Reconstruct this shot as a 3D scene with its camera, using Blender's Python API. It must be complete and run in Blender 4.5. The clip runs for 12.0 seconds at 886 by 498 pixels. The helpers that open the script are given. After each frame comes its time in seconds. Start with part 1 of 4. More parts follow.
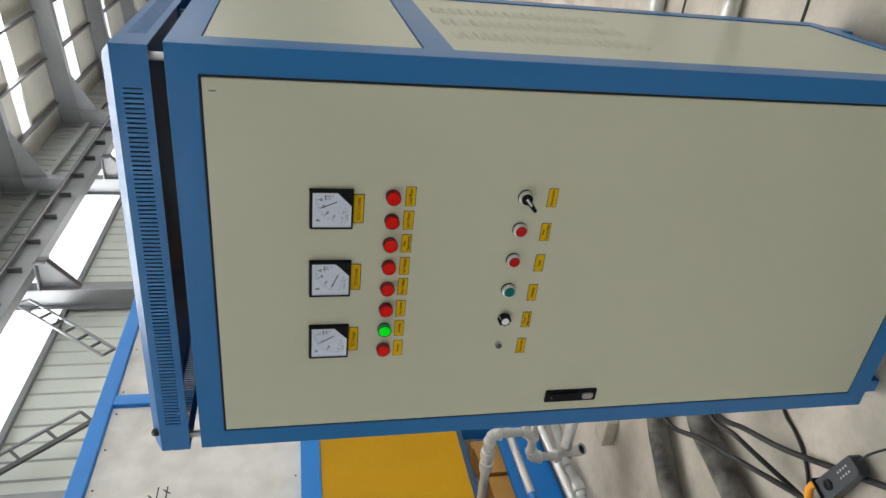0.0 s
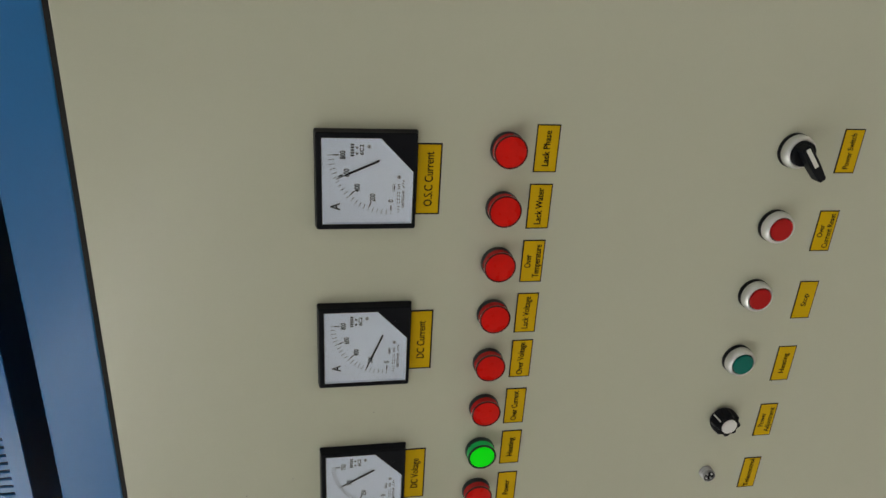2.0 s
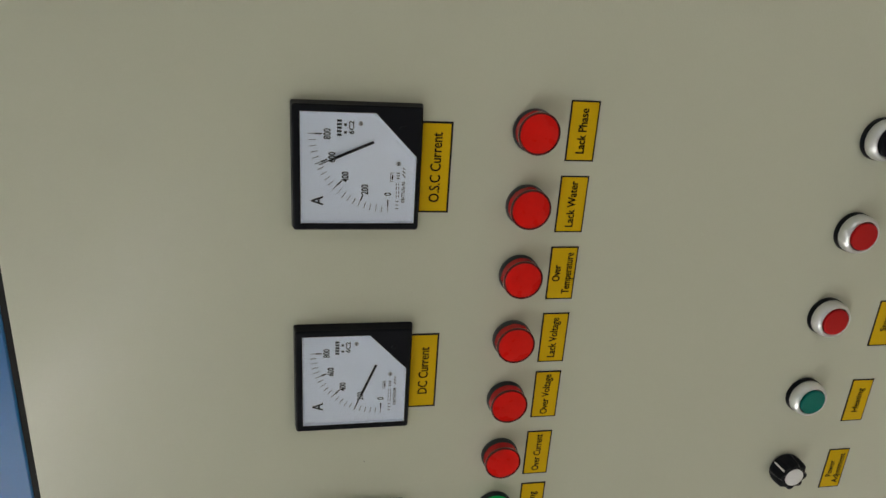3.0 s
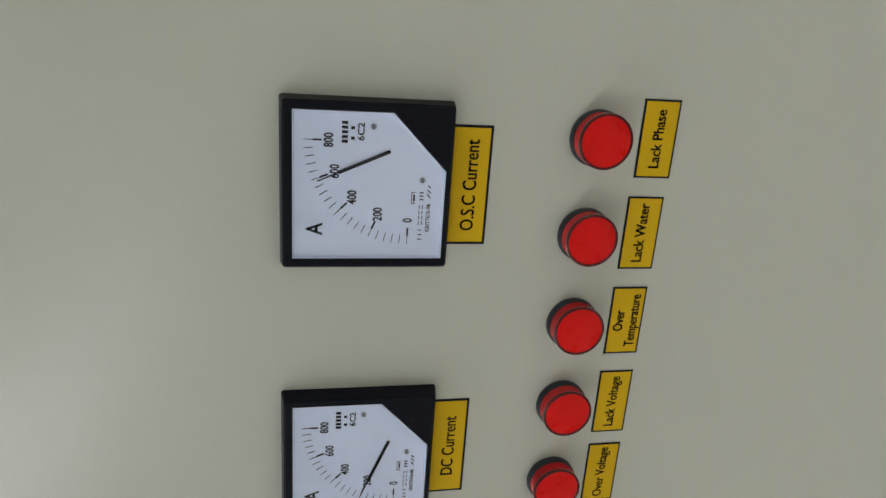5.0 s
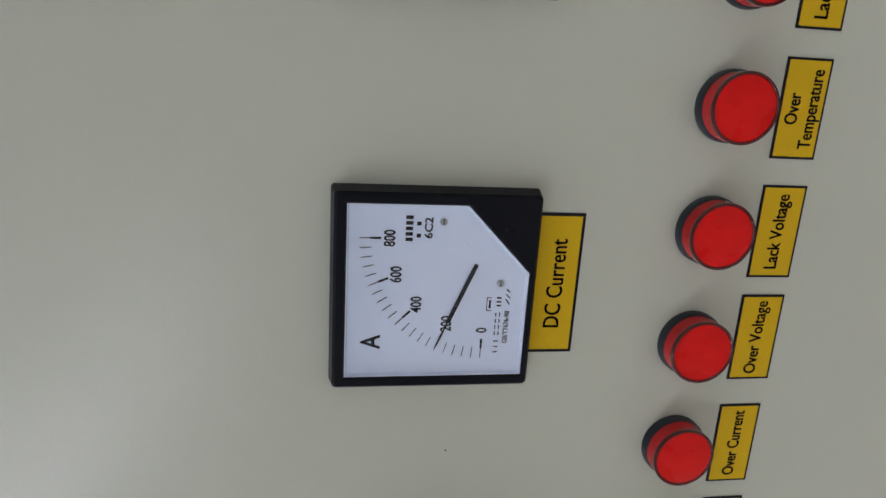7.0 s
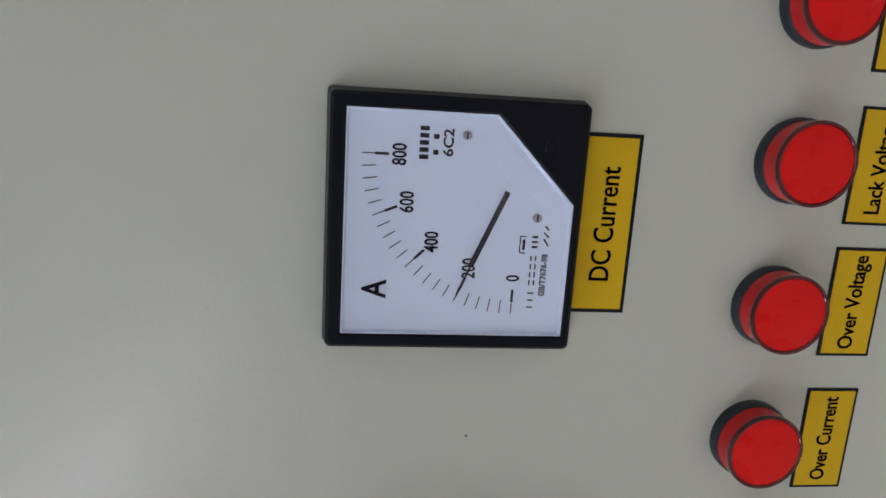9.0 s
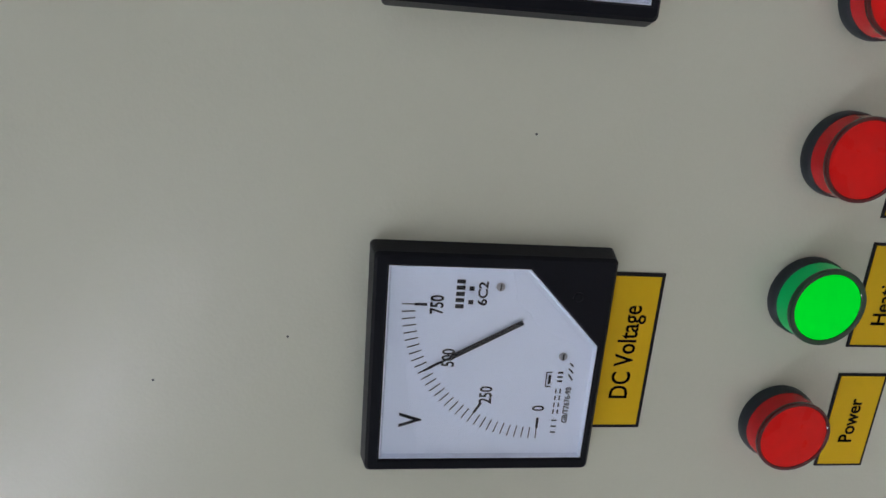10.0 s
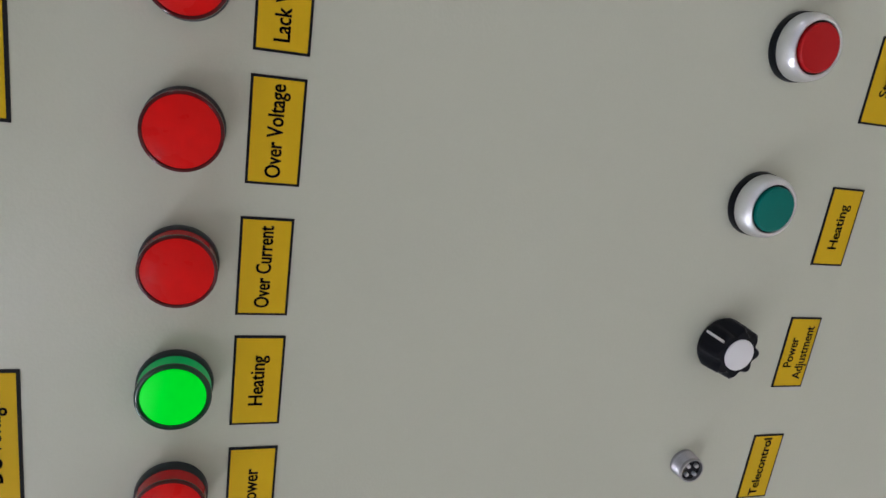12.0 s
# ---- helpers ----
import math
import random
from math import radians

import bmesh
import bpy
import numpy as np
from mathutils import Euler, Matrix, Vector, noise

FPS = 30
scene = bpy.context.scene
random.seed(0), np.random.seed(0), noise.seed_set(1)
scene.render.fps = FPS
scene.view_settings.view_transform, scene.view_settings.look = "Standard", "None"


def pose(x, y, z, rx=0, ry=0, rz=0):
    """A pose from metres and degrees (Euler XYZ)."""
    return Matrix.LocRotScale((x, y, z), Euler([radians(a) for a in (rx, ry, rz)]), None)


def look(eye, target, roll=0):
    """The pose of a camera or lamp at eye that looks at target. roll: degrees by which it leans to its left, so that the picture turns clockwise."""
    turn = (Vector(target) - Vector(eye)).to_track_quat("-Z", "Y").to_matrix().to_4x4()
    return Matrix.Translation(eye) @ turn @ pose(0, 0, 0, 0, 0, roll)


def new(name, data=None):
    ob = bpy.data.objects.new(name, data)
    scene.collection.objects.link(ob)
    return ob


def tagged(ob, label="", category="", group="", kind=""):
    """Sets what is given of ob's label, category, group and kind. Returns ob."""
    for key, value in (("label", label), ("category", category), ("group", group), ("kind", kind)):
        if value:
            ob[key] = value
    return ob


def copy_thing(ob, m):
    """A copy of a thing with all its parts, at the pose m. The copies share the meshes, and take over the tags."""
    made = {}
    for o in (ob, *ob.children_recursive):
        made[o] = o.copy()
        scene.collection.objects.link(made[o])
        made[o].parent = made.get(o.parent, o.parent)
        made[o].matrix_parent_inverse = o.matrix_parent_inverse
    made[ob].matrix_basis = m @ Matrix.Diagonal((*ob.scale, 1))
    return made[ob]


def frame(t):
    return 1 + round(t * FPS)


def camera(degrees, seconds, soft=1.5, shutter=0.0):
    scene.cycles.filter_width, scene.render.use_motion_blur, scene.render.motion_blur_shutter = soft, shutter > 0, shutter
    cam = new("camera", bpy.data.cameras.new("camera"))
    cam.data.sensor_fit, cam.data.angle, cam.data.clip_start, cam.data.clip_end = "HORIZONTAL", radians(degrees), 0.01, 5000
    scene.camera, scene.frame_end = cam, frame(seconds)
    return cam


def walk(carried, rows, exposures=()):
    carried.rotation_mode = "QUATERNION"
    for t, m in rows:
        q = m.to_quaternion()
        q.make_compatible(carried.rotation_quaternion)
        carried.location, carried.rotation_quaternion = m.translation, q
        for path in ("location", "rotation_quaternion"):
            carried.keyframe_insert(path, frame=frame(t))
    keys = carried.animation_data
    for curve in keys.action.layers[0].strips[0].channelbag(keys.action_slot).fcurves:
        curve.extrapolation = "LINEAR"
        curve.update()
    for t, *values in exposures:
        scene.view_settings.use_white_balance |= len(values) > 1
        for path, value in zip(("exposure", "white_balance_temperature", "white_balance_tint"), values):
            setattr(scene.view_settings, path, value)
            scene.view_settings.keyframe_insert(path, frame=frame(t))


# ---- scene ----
cam = camera(65.95, 12.0)
ROWS = [
    (0.0, (0.6930, -1.1302, 1.5375), (0.0587, 0.0000, 1.2554), -90.42),
    (0.2, (0.6287, -1.0649, 1.5335), (0.0295, 0.0000, 1.2847), -89.86),
    (0.5, (0.5428, -0.9636, 1.5480), (0.0530, 0.0000, 1.3502), -90.87),
    (0.7, (0.5108, -0.9030, 1.5550), (0.0549, 0.0000, 1.3631), -91.53),
    (1.0, (0.4808, -0.7772, 1.5434), (0.0807, 0.0000, 1.3744), -93.12),
    (1.2, (0.4490, -0.6775, 1.5452), (0.0969, 0.0000, 1.3942), -93.71),
    (1.5, (0.4058, -0.5640, 1.5409), (0.0902, 0.0000, 1.4093), -92.25),
    (1.7, (0.3656, -0.5379, 1.5259), (0.0658, 0.0000, 1.4007), -91.27),
    (2.0, (0.3046, -0.5126, 1.5087), (0.0842, 0.0000, 1.4070), -91.03),
    (2.2, (0.2830, -0.4872, 1.5030), (0.0799, 0.0000, 1.4054), -90.37),
    (2.5, (0.2629, -0.4523, 1.4981), (0.0819, 0.0000, 1.4066), -90.10),
    (4.5, (0.2322, -0.3493, 1.5057), (0.1152, 0.0000, 1.4291), -90.99),
    (5.0, (0.2183, -0.3128, 1.5025), (0.1124, 0.0000, 1.4326), -89.96),
    (5.5, (0.1777, -0.2988, 1.5009), (0.0649, 0.0000, 1.4348), -89.15),
    (6.0, (0.1331, -0.2794, 1.5067), (0.0213, 0.0000, 1.4479), -87.67),
    (6.5, (0.1023, -0.2635, 1.5121), (0.0116, 0.0000, 1.4620), -88.46),
    (8.5, (0.0627, -0.2147, 1.5078), (0.0141, 0.0000, 1.4740), -88.69),
    (9.0, (0.0355, -0.2089, 1.5030), (-0.0114, 0.0000, 1.4739), -88.13),
    (9.2, (0.0077, -0.2049, 1.5085), (-0.0415, 0.0000, 1.4800), -88.25),
    (9.5, (-0.0269, -0.2045, 1.5113), (-0.0835, 0.0000, 1.4832), -88.39),
    (9.7, (-0.0407, -0.2040, 1.5169), (-0.1005, 0.0000, 1.4861), -88.30),
    (10.0, (-0.0491, -0.2044, 1.5178), (-0.1139, 0.0000, 1.4880), -87.97),
    (10.2, (-0.0566, -0.2018, 1.5174), (-0.1187, 0.0000, 1.4865), -87.90),
    (10.5, (-0.0531, -0.2086, 1.4947), (-0.1248, 0.0000, 1.4619), -87.01),
    (10.7, (-0.0401, -0.2262, 1.4751), (-0.1177, 0.0000, 1.4339), -87.19),
    (11.0, (-0.0157, -0.2565, 1.4437), (-0.1040, 0.0000, 1.3865), -87.73),
    (11.2, (-0.0082, -0.2653, 1.4278), (-0.0932, 0.0000, 1.3610), -88.03),
    (11.5, (-0.0011, -0.2568, 1.4057), (-0.0808, 0.0000, 1.3260), -88.00),
    (11.7, (0.0011, -0.2533, 1.3818), (-0.0756, 0.0000, 1.2999), -87.57),
    (12.0, (0.0092, -0.2547, 1.3480), (-0.0670, 0.0000, 1.2589), -87.28),
]
walk(cam, [(t, look(eye, aim, roll)) for t, eye, aim, roll in ROWS], exposures=[(0.0, -0.82, 6350, 9), (2.5, -0.91, 6600, 8), (4.5, -0.63, 6000, 12), (5.5, -0.70, 5900, 13), (8.5, -0.70, 5650, 20), (10.0, -0.74, 5750, 17), (11.0, -0.78, 5650, 18), (11.5, -0.68, 5800, 18), (12.0, -0.63, 5770, 18)])

# ---- light ----
world = bpy.data.worlds.new("sky")
scene.world = world
world.use_nodes = True
wn = world.node_tree
sky = wn.nodes.new("ShaderNodeTexSky")
sky.sky_type, sky.sun_disc = "NISHITA", False
sky.sun_elevation, sky.sun_rotation = radians(48), radians(250)
wn.links.new(sky.outputs[0], wn.nodes["Background"].inputs[0])
wn.nodes["Background"].inputs[1].default_value = 0.12


def area(name, m, sx, sy, watts, colour=(1.0, 0.97, 0.93)):
    """An area lamp for daylight at an opening, or for added fill."""
    data = bpy.data.lights.new(name, "AREA")
    data.shape, data.size, data.size_y, data.energy, data.color = "RECTANGLE", sx, sy, watts, colour
    ob = new(name, data)
    ob.matrix_world = m
    return ob


HALL_X0, HALL_X1, HALL_Y0, HALL_Y1 = -8.0, 14.0, -30.0, 42.0
EAVE, SLOPE = 9.3, 0.08
BAND0, BAND1 = 6.23, 7.26
FRAME_Y = [11.9 + 5.6 * k for k in range(-7, 6)]


def roof_z(x):
    mid = (HALL_X0 + HALL_X1) / 2
    return EAVE + SLOPE * ((x - HALL_X0) if x < mid else (HALL_X1 - x))


# west window band, added fill at an unseen east band, every other skylight strip
area("window_and_fill_light", look((HALL_X0 - 0.02, 20.75, 6.745), (0, 20.75, 6.745)), 41, 0.98, 2700)
area("window_and_fill_light", look((HALL_X0 - 0.02, -14.75, 6.745), (0, -14.75, 6.745)), 29, 0.98, 2500)
# fill lamps on the unseen east side, added to brighten faces towards +x
area("window_and_fill_light", look((HALL_X1 + 0.02, 20.75, 6.745), (0, 20.75, 6.745)), 41, 0.98, 3300)
area("window_and_fill_light", look((HALL_X1 + 0.02, -14.75, 6.745), (0, -14.75, 6.745)), 29, 0.98, 420)
for y, watts in ((-13.15, 60), (-1.95, 60), (3.65, 900), (9.25, 900), (20.45, 900)):
    area("skylight_light", look((-2.0, y, roof_z(-2.0) - 0.12), (-2.0, y, 0)), 8.0, 1.0, watts)


# ---- materials ----
def material(name, colour, rough=0.5, metal=0.0, vary=0.12, scale=6.0, grain=60.0, bump=0.02, coat=0.0, coat_rough=0.14, stain=None, gloss=0.08, spec=0.5):
    m = bpy.data.materials.new(name)
    m.use_nodes = True
    nt = m.node_tree
    b = nt.nodes["Principled BSDF"]
    tc = nt.nodes.new("ShaderNodeTexCoord")
    n1 = nt.nodes.new("ShaderNodeTexNoise")
    n1.inputs["Scale"].default_value, n1.inputs["Detail"].default_value = scale, 5
    n2 = nt.nodes.new("ShaderNodeTexNoise")
    n2.inputs["Scale"].default_value, n2.inputs["Detail"].default_value = grain, 3
    for n in (n1, n2):
        nt.links.new(tc.outputs["Object"], n.inputs["Vector"])
    mix = nt.nodes.new("ShaderNodeMix")
    mix.data_type = "RGBA"
    dark = [c * (1 - vary) for c in colour]
    lite = [min(1, c * (1 + vary)) for c in colour]
    if stain:
        dark = stain
    mix.inputs["A"].default_value, mix.inputs["B"].default_value = (*dark, 1), (*lite, 1)
    blot = nt.nodes.new("ShaderNodeMapRange")
    blot.inputs["From Min"].default_value, blot.inputs["From Max"].default_value = (0.30, 0.62) if stain else (0.0, 1.0)
    nt.links.new(n1.outputs["Fac"], blot.inputs["Value"])
    nt.links.new(blot.outputs["Result"], mix.inputs["Factor"])
    mix2 = nt.nodes.new("ShaderNodeMix")
    mix2.data_type, mix2.blend_type = "RGBA", "MULTIPLY"
    ramp = nt.nodes.new("ShaderNodeMapRange")
    ramp.inputs["To Min"].default_value, ramp.inputs["To Max"].default_value = 1 - vary * 0.6, 1 + vary * 0.3
    nt.links.new(n2.outputs["Fac"], ramp.inputs["Value"])
    mix2.inputs["Factor"].default_value = 1.0
    nt.links.new(mix.outputs["Result"], mix2.inputs["A"])
    nt.links.new(ramp.outputs["Result"], mix2.inputs["B"])
    nt.links.new(mix2.outputs["Result"], b.inputs["Base Color"])
    rr = nt.nodes.new("ShaderNodeMapRange")
    rr.inputs["To Min"].default_value, rr.inputs["To Max"].default_value = max(0.02, rough - gloss), min(1, rough + gloss)
    nt.links.new(n1.outputs["Fac"], rr.inputs["Value"])
    nt.links.new(rr.outputs["Result"], b.inputs["Roughness"])
    b.inputs["Metallic"].default_value = metal
    b.inputs["Coat Weight"].default_value, b.inputs["Coat Roughness"].default_value = coat, coat_rough
    b.inputs["Specular IOR Level"].default_value = spec
    if bump:
        bp = nt.nodes.new("ShaderNodeBump")
        bp.inputs["Strength"].default_value, bp.inputs["Distance"].default_value = bump, 0.002
        nt.links.new(n2.outputs["Fac"], bp.inputs["Height"])
        nt.links.new(bp.outputs["Normal"], b.inputs["Normal"])
    return m


CREAM = material("cream_paint", (0.548, 0.562, 0.452), 0.33, vary=0.035, scale=2.2, grain=700, bump=0.06, spec=0.6, gloss=0.03, coat=0.12, coat_rough=0.15)
BLUE = material("blue_paint", (0.013, 0.158, 0.43), 0.33, vary=0.07, scale=4, grain=600, bump=0.05, spec=0.42, gloss=0.03, coat=0.08, coat_rough=0.16)
BRIGHT_BLUE = material("bright_blue_paint", (0.010, 0.235, 0.74), 0.4, vary=0.10, scale=5, grain=80, bump=0.06)
# Black of the rubber seal and floor joints; also stands in for shade
SEAM_AND_SHADE = material("rubber_seam_and_shade", (0.012, 0.012, 0.013), 0.8, vary=0.2)
BLACK = material("black_plastic", (0.0045, 0.0052, 0.0085), 0.40, vary=0.15, scale=20, grain=900, bump=0.05, spec=0.14)
SLATE = material("dark_slate_plastic", (0.017, 0.022, 0.027), 0.42, vary=0.2, scale=40, grain=900, bump=0.05, spec=0.3)
SOFT_BLACK = material("worn_black_rubber", (0.013, 0.013, 0.0125), 0.55, vary=0.35, scale=9, grain=120, bump=0.3)
DIAL = material("dial_white", (0.80, 0.86, 0.96), 0.55, vary=0.02, scale=30, bump=0)
INK = material("black_ink", (0.008, 0.008, 0.011), 0.6, vary=0.1, bump=0, spec=0.2)
YELLOW = material("yellow_label", (0.68, 0.435, 0.003), 0.5, vary=0.05, scale=14, grain=300, bump=0.02, spec=0.14)
RED = material("red_lens", (0.52, 0.006, 0.009), 0.20, vary=0.35, scale=140, bump=0, spec=0.2, coat=0.08, coat_rough=0.05)
RED_FACE = material("red_lens_face", (0.74, 0.008, 0.005), 0.30, vary=0.10, scale=70, grain=300, bump=0.06, spec=0.12, gloss=0.12, coat=0.05, coat_rough=0.10)
DARK_RED = material("dark_red_rim", (0.075, 0.003, 0.004), 0.10, vary=0.4, scale=120, bump=0, spec=0.35, coat=0.40, coat_rough=0.02)
RED_CAP = material("red_button", (0.46, 0.006, 0.008), 0.40, vary=0.05, bump=0, spec=0.2)
GREEN_CAP = material("green_button", (0.0, 0.16, 0.132), 0.40, vary=0.05, bump=0, spec=0.2)
DARK_GREEN = material("dark_green_rim", (0.002, 0.035, 0.012), 0.16, vary=0.1, bump=0, spec=0.4, coat=0.3, coat_rough=0.05)
CHROME = material("satin_chrome", (0.78, 0.78, 0.79), 0.38, metal=0.85, vary=0.05, scale=40, bump=0)
ALU = material("knob_cap", (0.80, 0.80, 0.81), 0.5, metal=0.2, vary=0.04, bump=0)
WHITE = material("white_plastic", (0.75, 0.75, 0.73), 0.4, vary=0.03, bump=0)
PIPE = material("grey_pipe", (0.56, 0.57, 0.565), 0.36, metal=0.35, vary=0.28, scale=14, grain=90, bump=0.12)
FITTING = material("galvanised_fitting", (0.64, 0.65, 0.64), 0.36, metal=0.35, vary=0.25, scale=30, grain=160, bump=0.2)
DULL_CHROME = material("dull_chrome", (0.42, 0.42, 0.43), 0.34, metal=0.9, vary=0.10, scale=60, bump=0)
# Shaded copy of the blue paints; dark under cap and sheet painted in
SHADED_BLUE = material("shaded_blue_paint", (0.030, 0.10, 0.23), 0.55, vary=0.12, bump=0.03)
CAP_BLUE = material("blue_plastic_cap", (0.01, 0.16, 0.52), 0.45, vary=0.08, bump=0.02)
STEEL = material("steel_pipe", (0.62, 0.62, 0.61), 0.42, metal=0.6, vary=0.2, scale=10, grain=90, bump=0.05)
PANEL = material("grey_panel", (0.80, 0.79, 0.77), 0.6, vary=0.06, scale=5.5, grain=40, bump=0.1, stain=(0.67, 0.655, 0.63))
YELLOW_SHEET = material("yellow_sheet", (0.62, 0.335, 0.003), 0.42, vary=0.14, scale=3, grain=60, bump=0.06, spec=0.2)
CARTON = material("brown_carton", (0.56, 0.30, 0.075), 0.8, vary=0.15, scale=8, grain=120, bump=0.1)
CONCRETE = material("concrete_floor", (0.47, 0.43, 0.370), 0.66, vary=0.24, scale=3.2, grain=48, bump=0.35, stain=(0.31, 0.28, 0.238))
CLADDING = material("wall_cladding", (0.50, 0.54, 0.505), 0.5, vary=0.12, scale=0.9, grain=20, bump=0.02)
ROOF_SHEET = material("roof_sheet", (0.38, 0.38, 0.34), 0.6, vary=0.20, scale=0.8, grain=9, bump=0.02)
# Grey set darker because less light reaches the wall above the crane girder
SHADED_SHEET = material("shaded_galvanised_sheet", (0.30, 0.315, 0.305), 0.42, metal=0.4, vary=0.22, scale=1.2, grain=20, bump=0.03)
GIRDER = material("grey_steel_paint", (0.19, 0.20, 0.215), 0.45, vary=0.16, scale=1.5, grain=20, bump=0.03)
CARBON = material("dark_steel", (0.06, 0.06, 0.065), 0.5, vary=0.15, bump=0.03)
METER_GREY = material("dark_grey_plastic", (0.034, 0.044, 0.054), 0.45, vary=0.15, bump=0.05)
SCUFF = material("brown_scuff", (0.20, 0.18, 0.14), 0.6, vary=0.3, scale=200, bump=0)
KEY_GREY = material("grey_keys", (0.42, 0.43, 0.44), 0.5, vary=0.1, bump=0)
HOSE = material("dusty_hose", (0.125, 0.118, 0.106), 0.75, vary=0.4, scale=13, grain=90, bump=0.7, stain=(0.040, 0.039, 0.037))
ORANGE = material("orange_plastic", (0.85, 0.36, 0.010), 0.4, vary=0.05, bump=0.02)


def lit(name, colour, glow, strength):
    m = material(name, colour, 0.3, vary=0.04, bump=0, spec=0.2)
    b = m.node_tree.nodes["Principled BSDF"]
    b.inputs["Emission Color"].default_value, b.inputs["Emission Strength"].default_value = (*glow, 1), strength
    return m


GREEN_LIT = lit("green_lit_lens", (0.0, 0.42, 0.004), (0.0, 0.90, 0.002), 0.82)
GREEN_SIDE = lit("green_lens_side", (0.003, 0.24, 0.06), (0.0, 0.55, 0.09), 0.34)


def glass_mat():
    m = bpy.data.materials.new("clear_cover")
    m.use_nodes = True
    nt = m.node_tree
    for n in list(nt.nodes):
        nt.nodes.remove(n)
    out = nt.nodes.new("ShaderNodeOutputMaterial")
    mix = nt.nodes.new("ShaderNodeMixShader")
    tr = nt.nodes.new("ShaderNodeBsdfTransparent")
    tr.inputs[0].default_value = (0.97, 0.98, 1.0, 1)
    gl = nt.nodes.new("ShaderNodeBsdfGlossy")
    gl.inputs["Roughness"].default_value = 0.03
    lw = nt.nodes.new("ShaderNodeLayerWeight")
    pw = nt.nodes.new("ShaderNodeMath")
    pw.operation = "POWER"
    pw.inputs[1].default_value = 5.0
    ad = nt.nodes.new("ShaderNodeMath")
    ad.operation = "MULTIPLY_ADD"
    ad.inputs[1].default_value, ad.inputs[2].default_value = 0.9, 0.04
    lw.inputs[0].default_value = 0.5
    nt.links.new(lw.outputs["Facing"], pw.inputs[0])
    nt.links.new(pw.outputs[0], ad.inputs[0])
    nt.links.new(ad.outputs[0], mix.inputs[0])
    nt.links.new(tr.outputs[0], mix.inputs[1])
    nt.links.new(gl.outputs[0], mix.inputs[2])
    nt.links.new(mix.outputs[0], out.inputs[0])
    return m


GLASS = glass_mat()


# ---- mesh helpers ----
def part(name, bm, mat, parent=None, label="", smooth=False):
    me = bpy.data.meshes.new(name)
    bm.to_mesh(me)
    bm.free()
    me.materials.append(mat)
    if smooth:
        me.shade_smooth()
        me.set_sharp_from_angle(angle=radians(40))
    ob = new(name, me)
    if parent:
        ob.parent = parent
    if label:
        ob["label"] = label
    return ob


def thing(name, place, label, category, group="", kind=""):
    ob = new(name)
    ob.empty_display_size = 0.02
    ob.location = place
    return tagged(ob, label, category, group, kind)


def box(bm, x0, x1, y0, y1, z0, z1, bevel=0.0, seg=1):
    g = bmesh.ops.create_cube(bm, size=1)
    vs = g["verts"]
    for v in vs:
        v.co = Vector((x0 + (v.co.x + 0.5) * (x1 - x0), y0 + (v.co.y + 0.5) * (y1 - y0), z0 + (v.co.z + 0.5) * (z1 - z0)))
    if bevel:
        es = list({e for v in vs for e in v.link_edges})
        bmesh.ops.bevel(bm, geom=es, offset=bevel, segments=seg, profile=0.5, affect="EDGES")
    return bm


def boxes(*rows, bevel=0.0, seg=1):
    bm = bmesh.new()
    for r in rows:
        box(bm, *r, bevel=bevel, seg=seg)
    return bm


def lathe(profile, n=48, axis="y", at=(0, 0, 0)):
    """A turned body: profile of (radius, height); the height runs towards the viewer (-y), or up for axis z."""
    bm = bmesh.new()
    rings = []
    for r, h in profile:
        ring = []
        for k in range(n):
            a = 2 * math.pi * k / n
            c, s = r * math.cos(a), r * math.sin(a)
            p = (c, -h, s) if axis == "y" else (c, s, h)
            ring.append(bm.verts.new(Vector(p) + Vector(at)))
        rings.append(ring)
    for a, b in zip(rings, rings[1:]):
        for k in range(n):
            bm.faces.new((a[k], a[(k + 1) % n], b[(k + 1) % n], b[k]))
    bm.faces.new(rings[0])
    bm.faces.new(list(reversed(rings[-1])))
    bmesh.ops.recalc_face_normals(bm, faces=bm.faces)
    return bm


def prism(points, y0, y1, bevel=0.0, seg=2):
    """A plate with the outline points (x, z) from y0 (back) to y1 (front, smaller y)."""
    bm = bmesh.new()
    a = [bm.verts.new((x, y1, z)) for x, z in points]
    b = [bm.verts.new((x, y0, z)) for x, z in points]
    f = bm.faces.new(a)
    bm.faces.new(list(reversed(b)))
    n = len(points)
    for k in range(n):
        bm.faces.new((a[(k + 1) % n], a[k], b[k], b[(k + 1) % n]))
    bmesh.ops.recalc_face_normals(bm, faces=bm.faces)
    if bevel:
        bmesh.ops.bevel(bm, geom=list(f.edges), offset=bevel, segments=seg, profile=0.5, affect="EDGES")
    return bm


def round_rect(x0, x1, z0, z1, r, n=5):
    pts = []
    for cx, cz, a0 in ((x1 - r, z1 - r, 0), (x0 + r, z1 - r, 90), (x0 + r, z0 + r, 180), (x1 - r, z0 + r, 270)):
        for k in range(n):
            a = radians(a0 + 90 * k / (n - 1))
            pts.append((cx + r * math.cos(a), cz + r * math.sin(a)))
    return pts


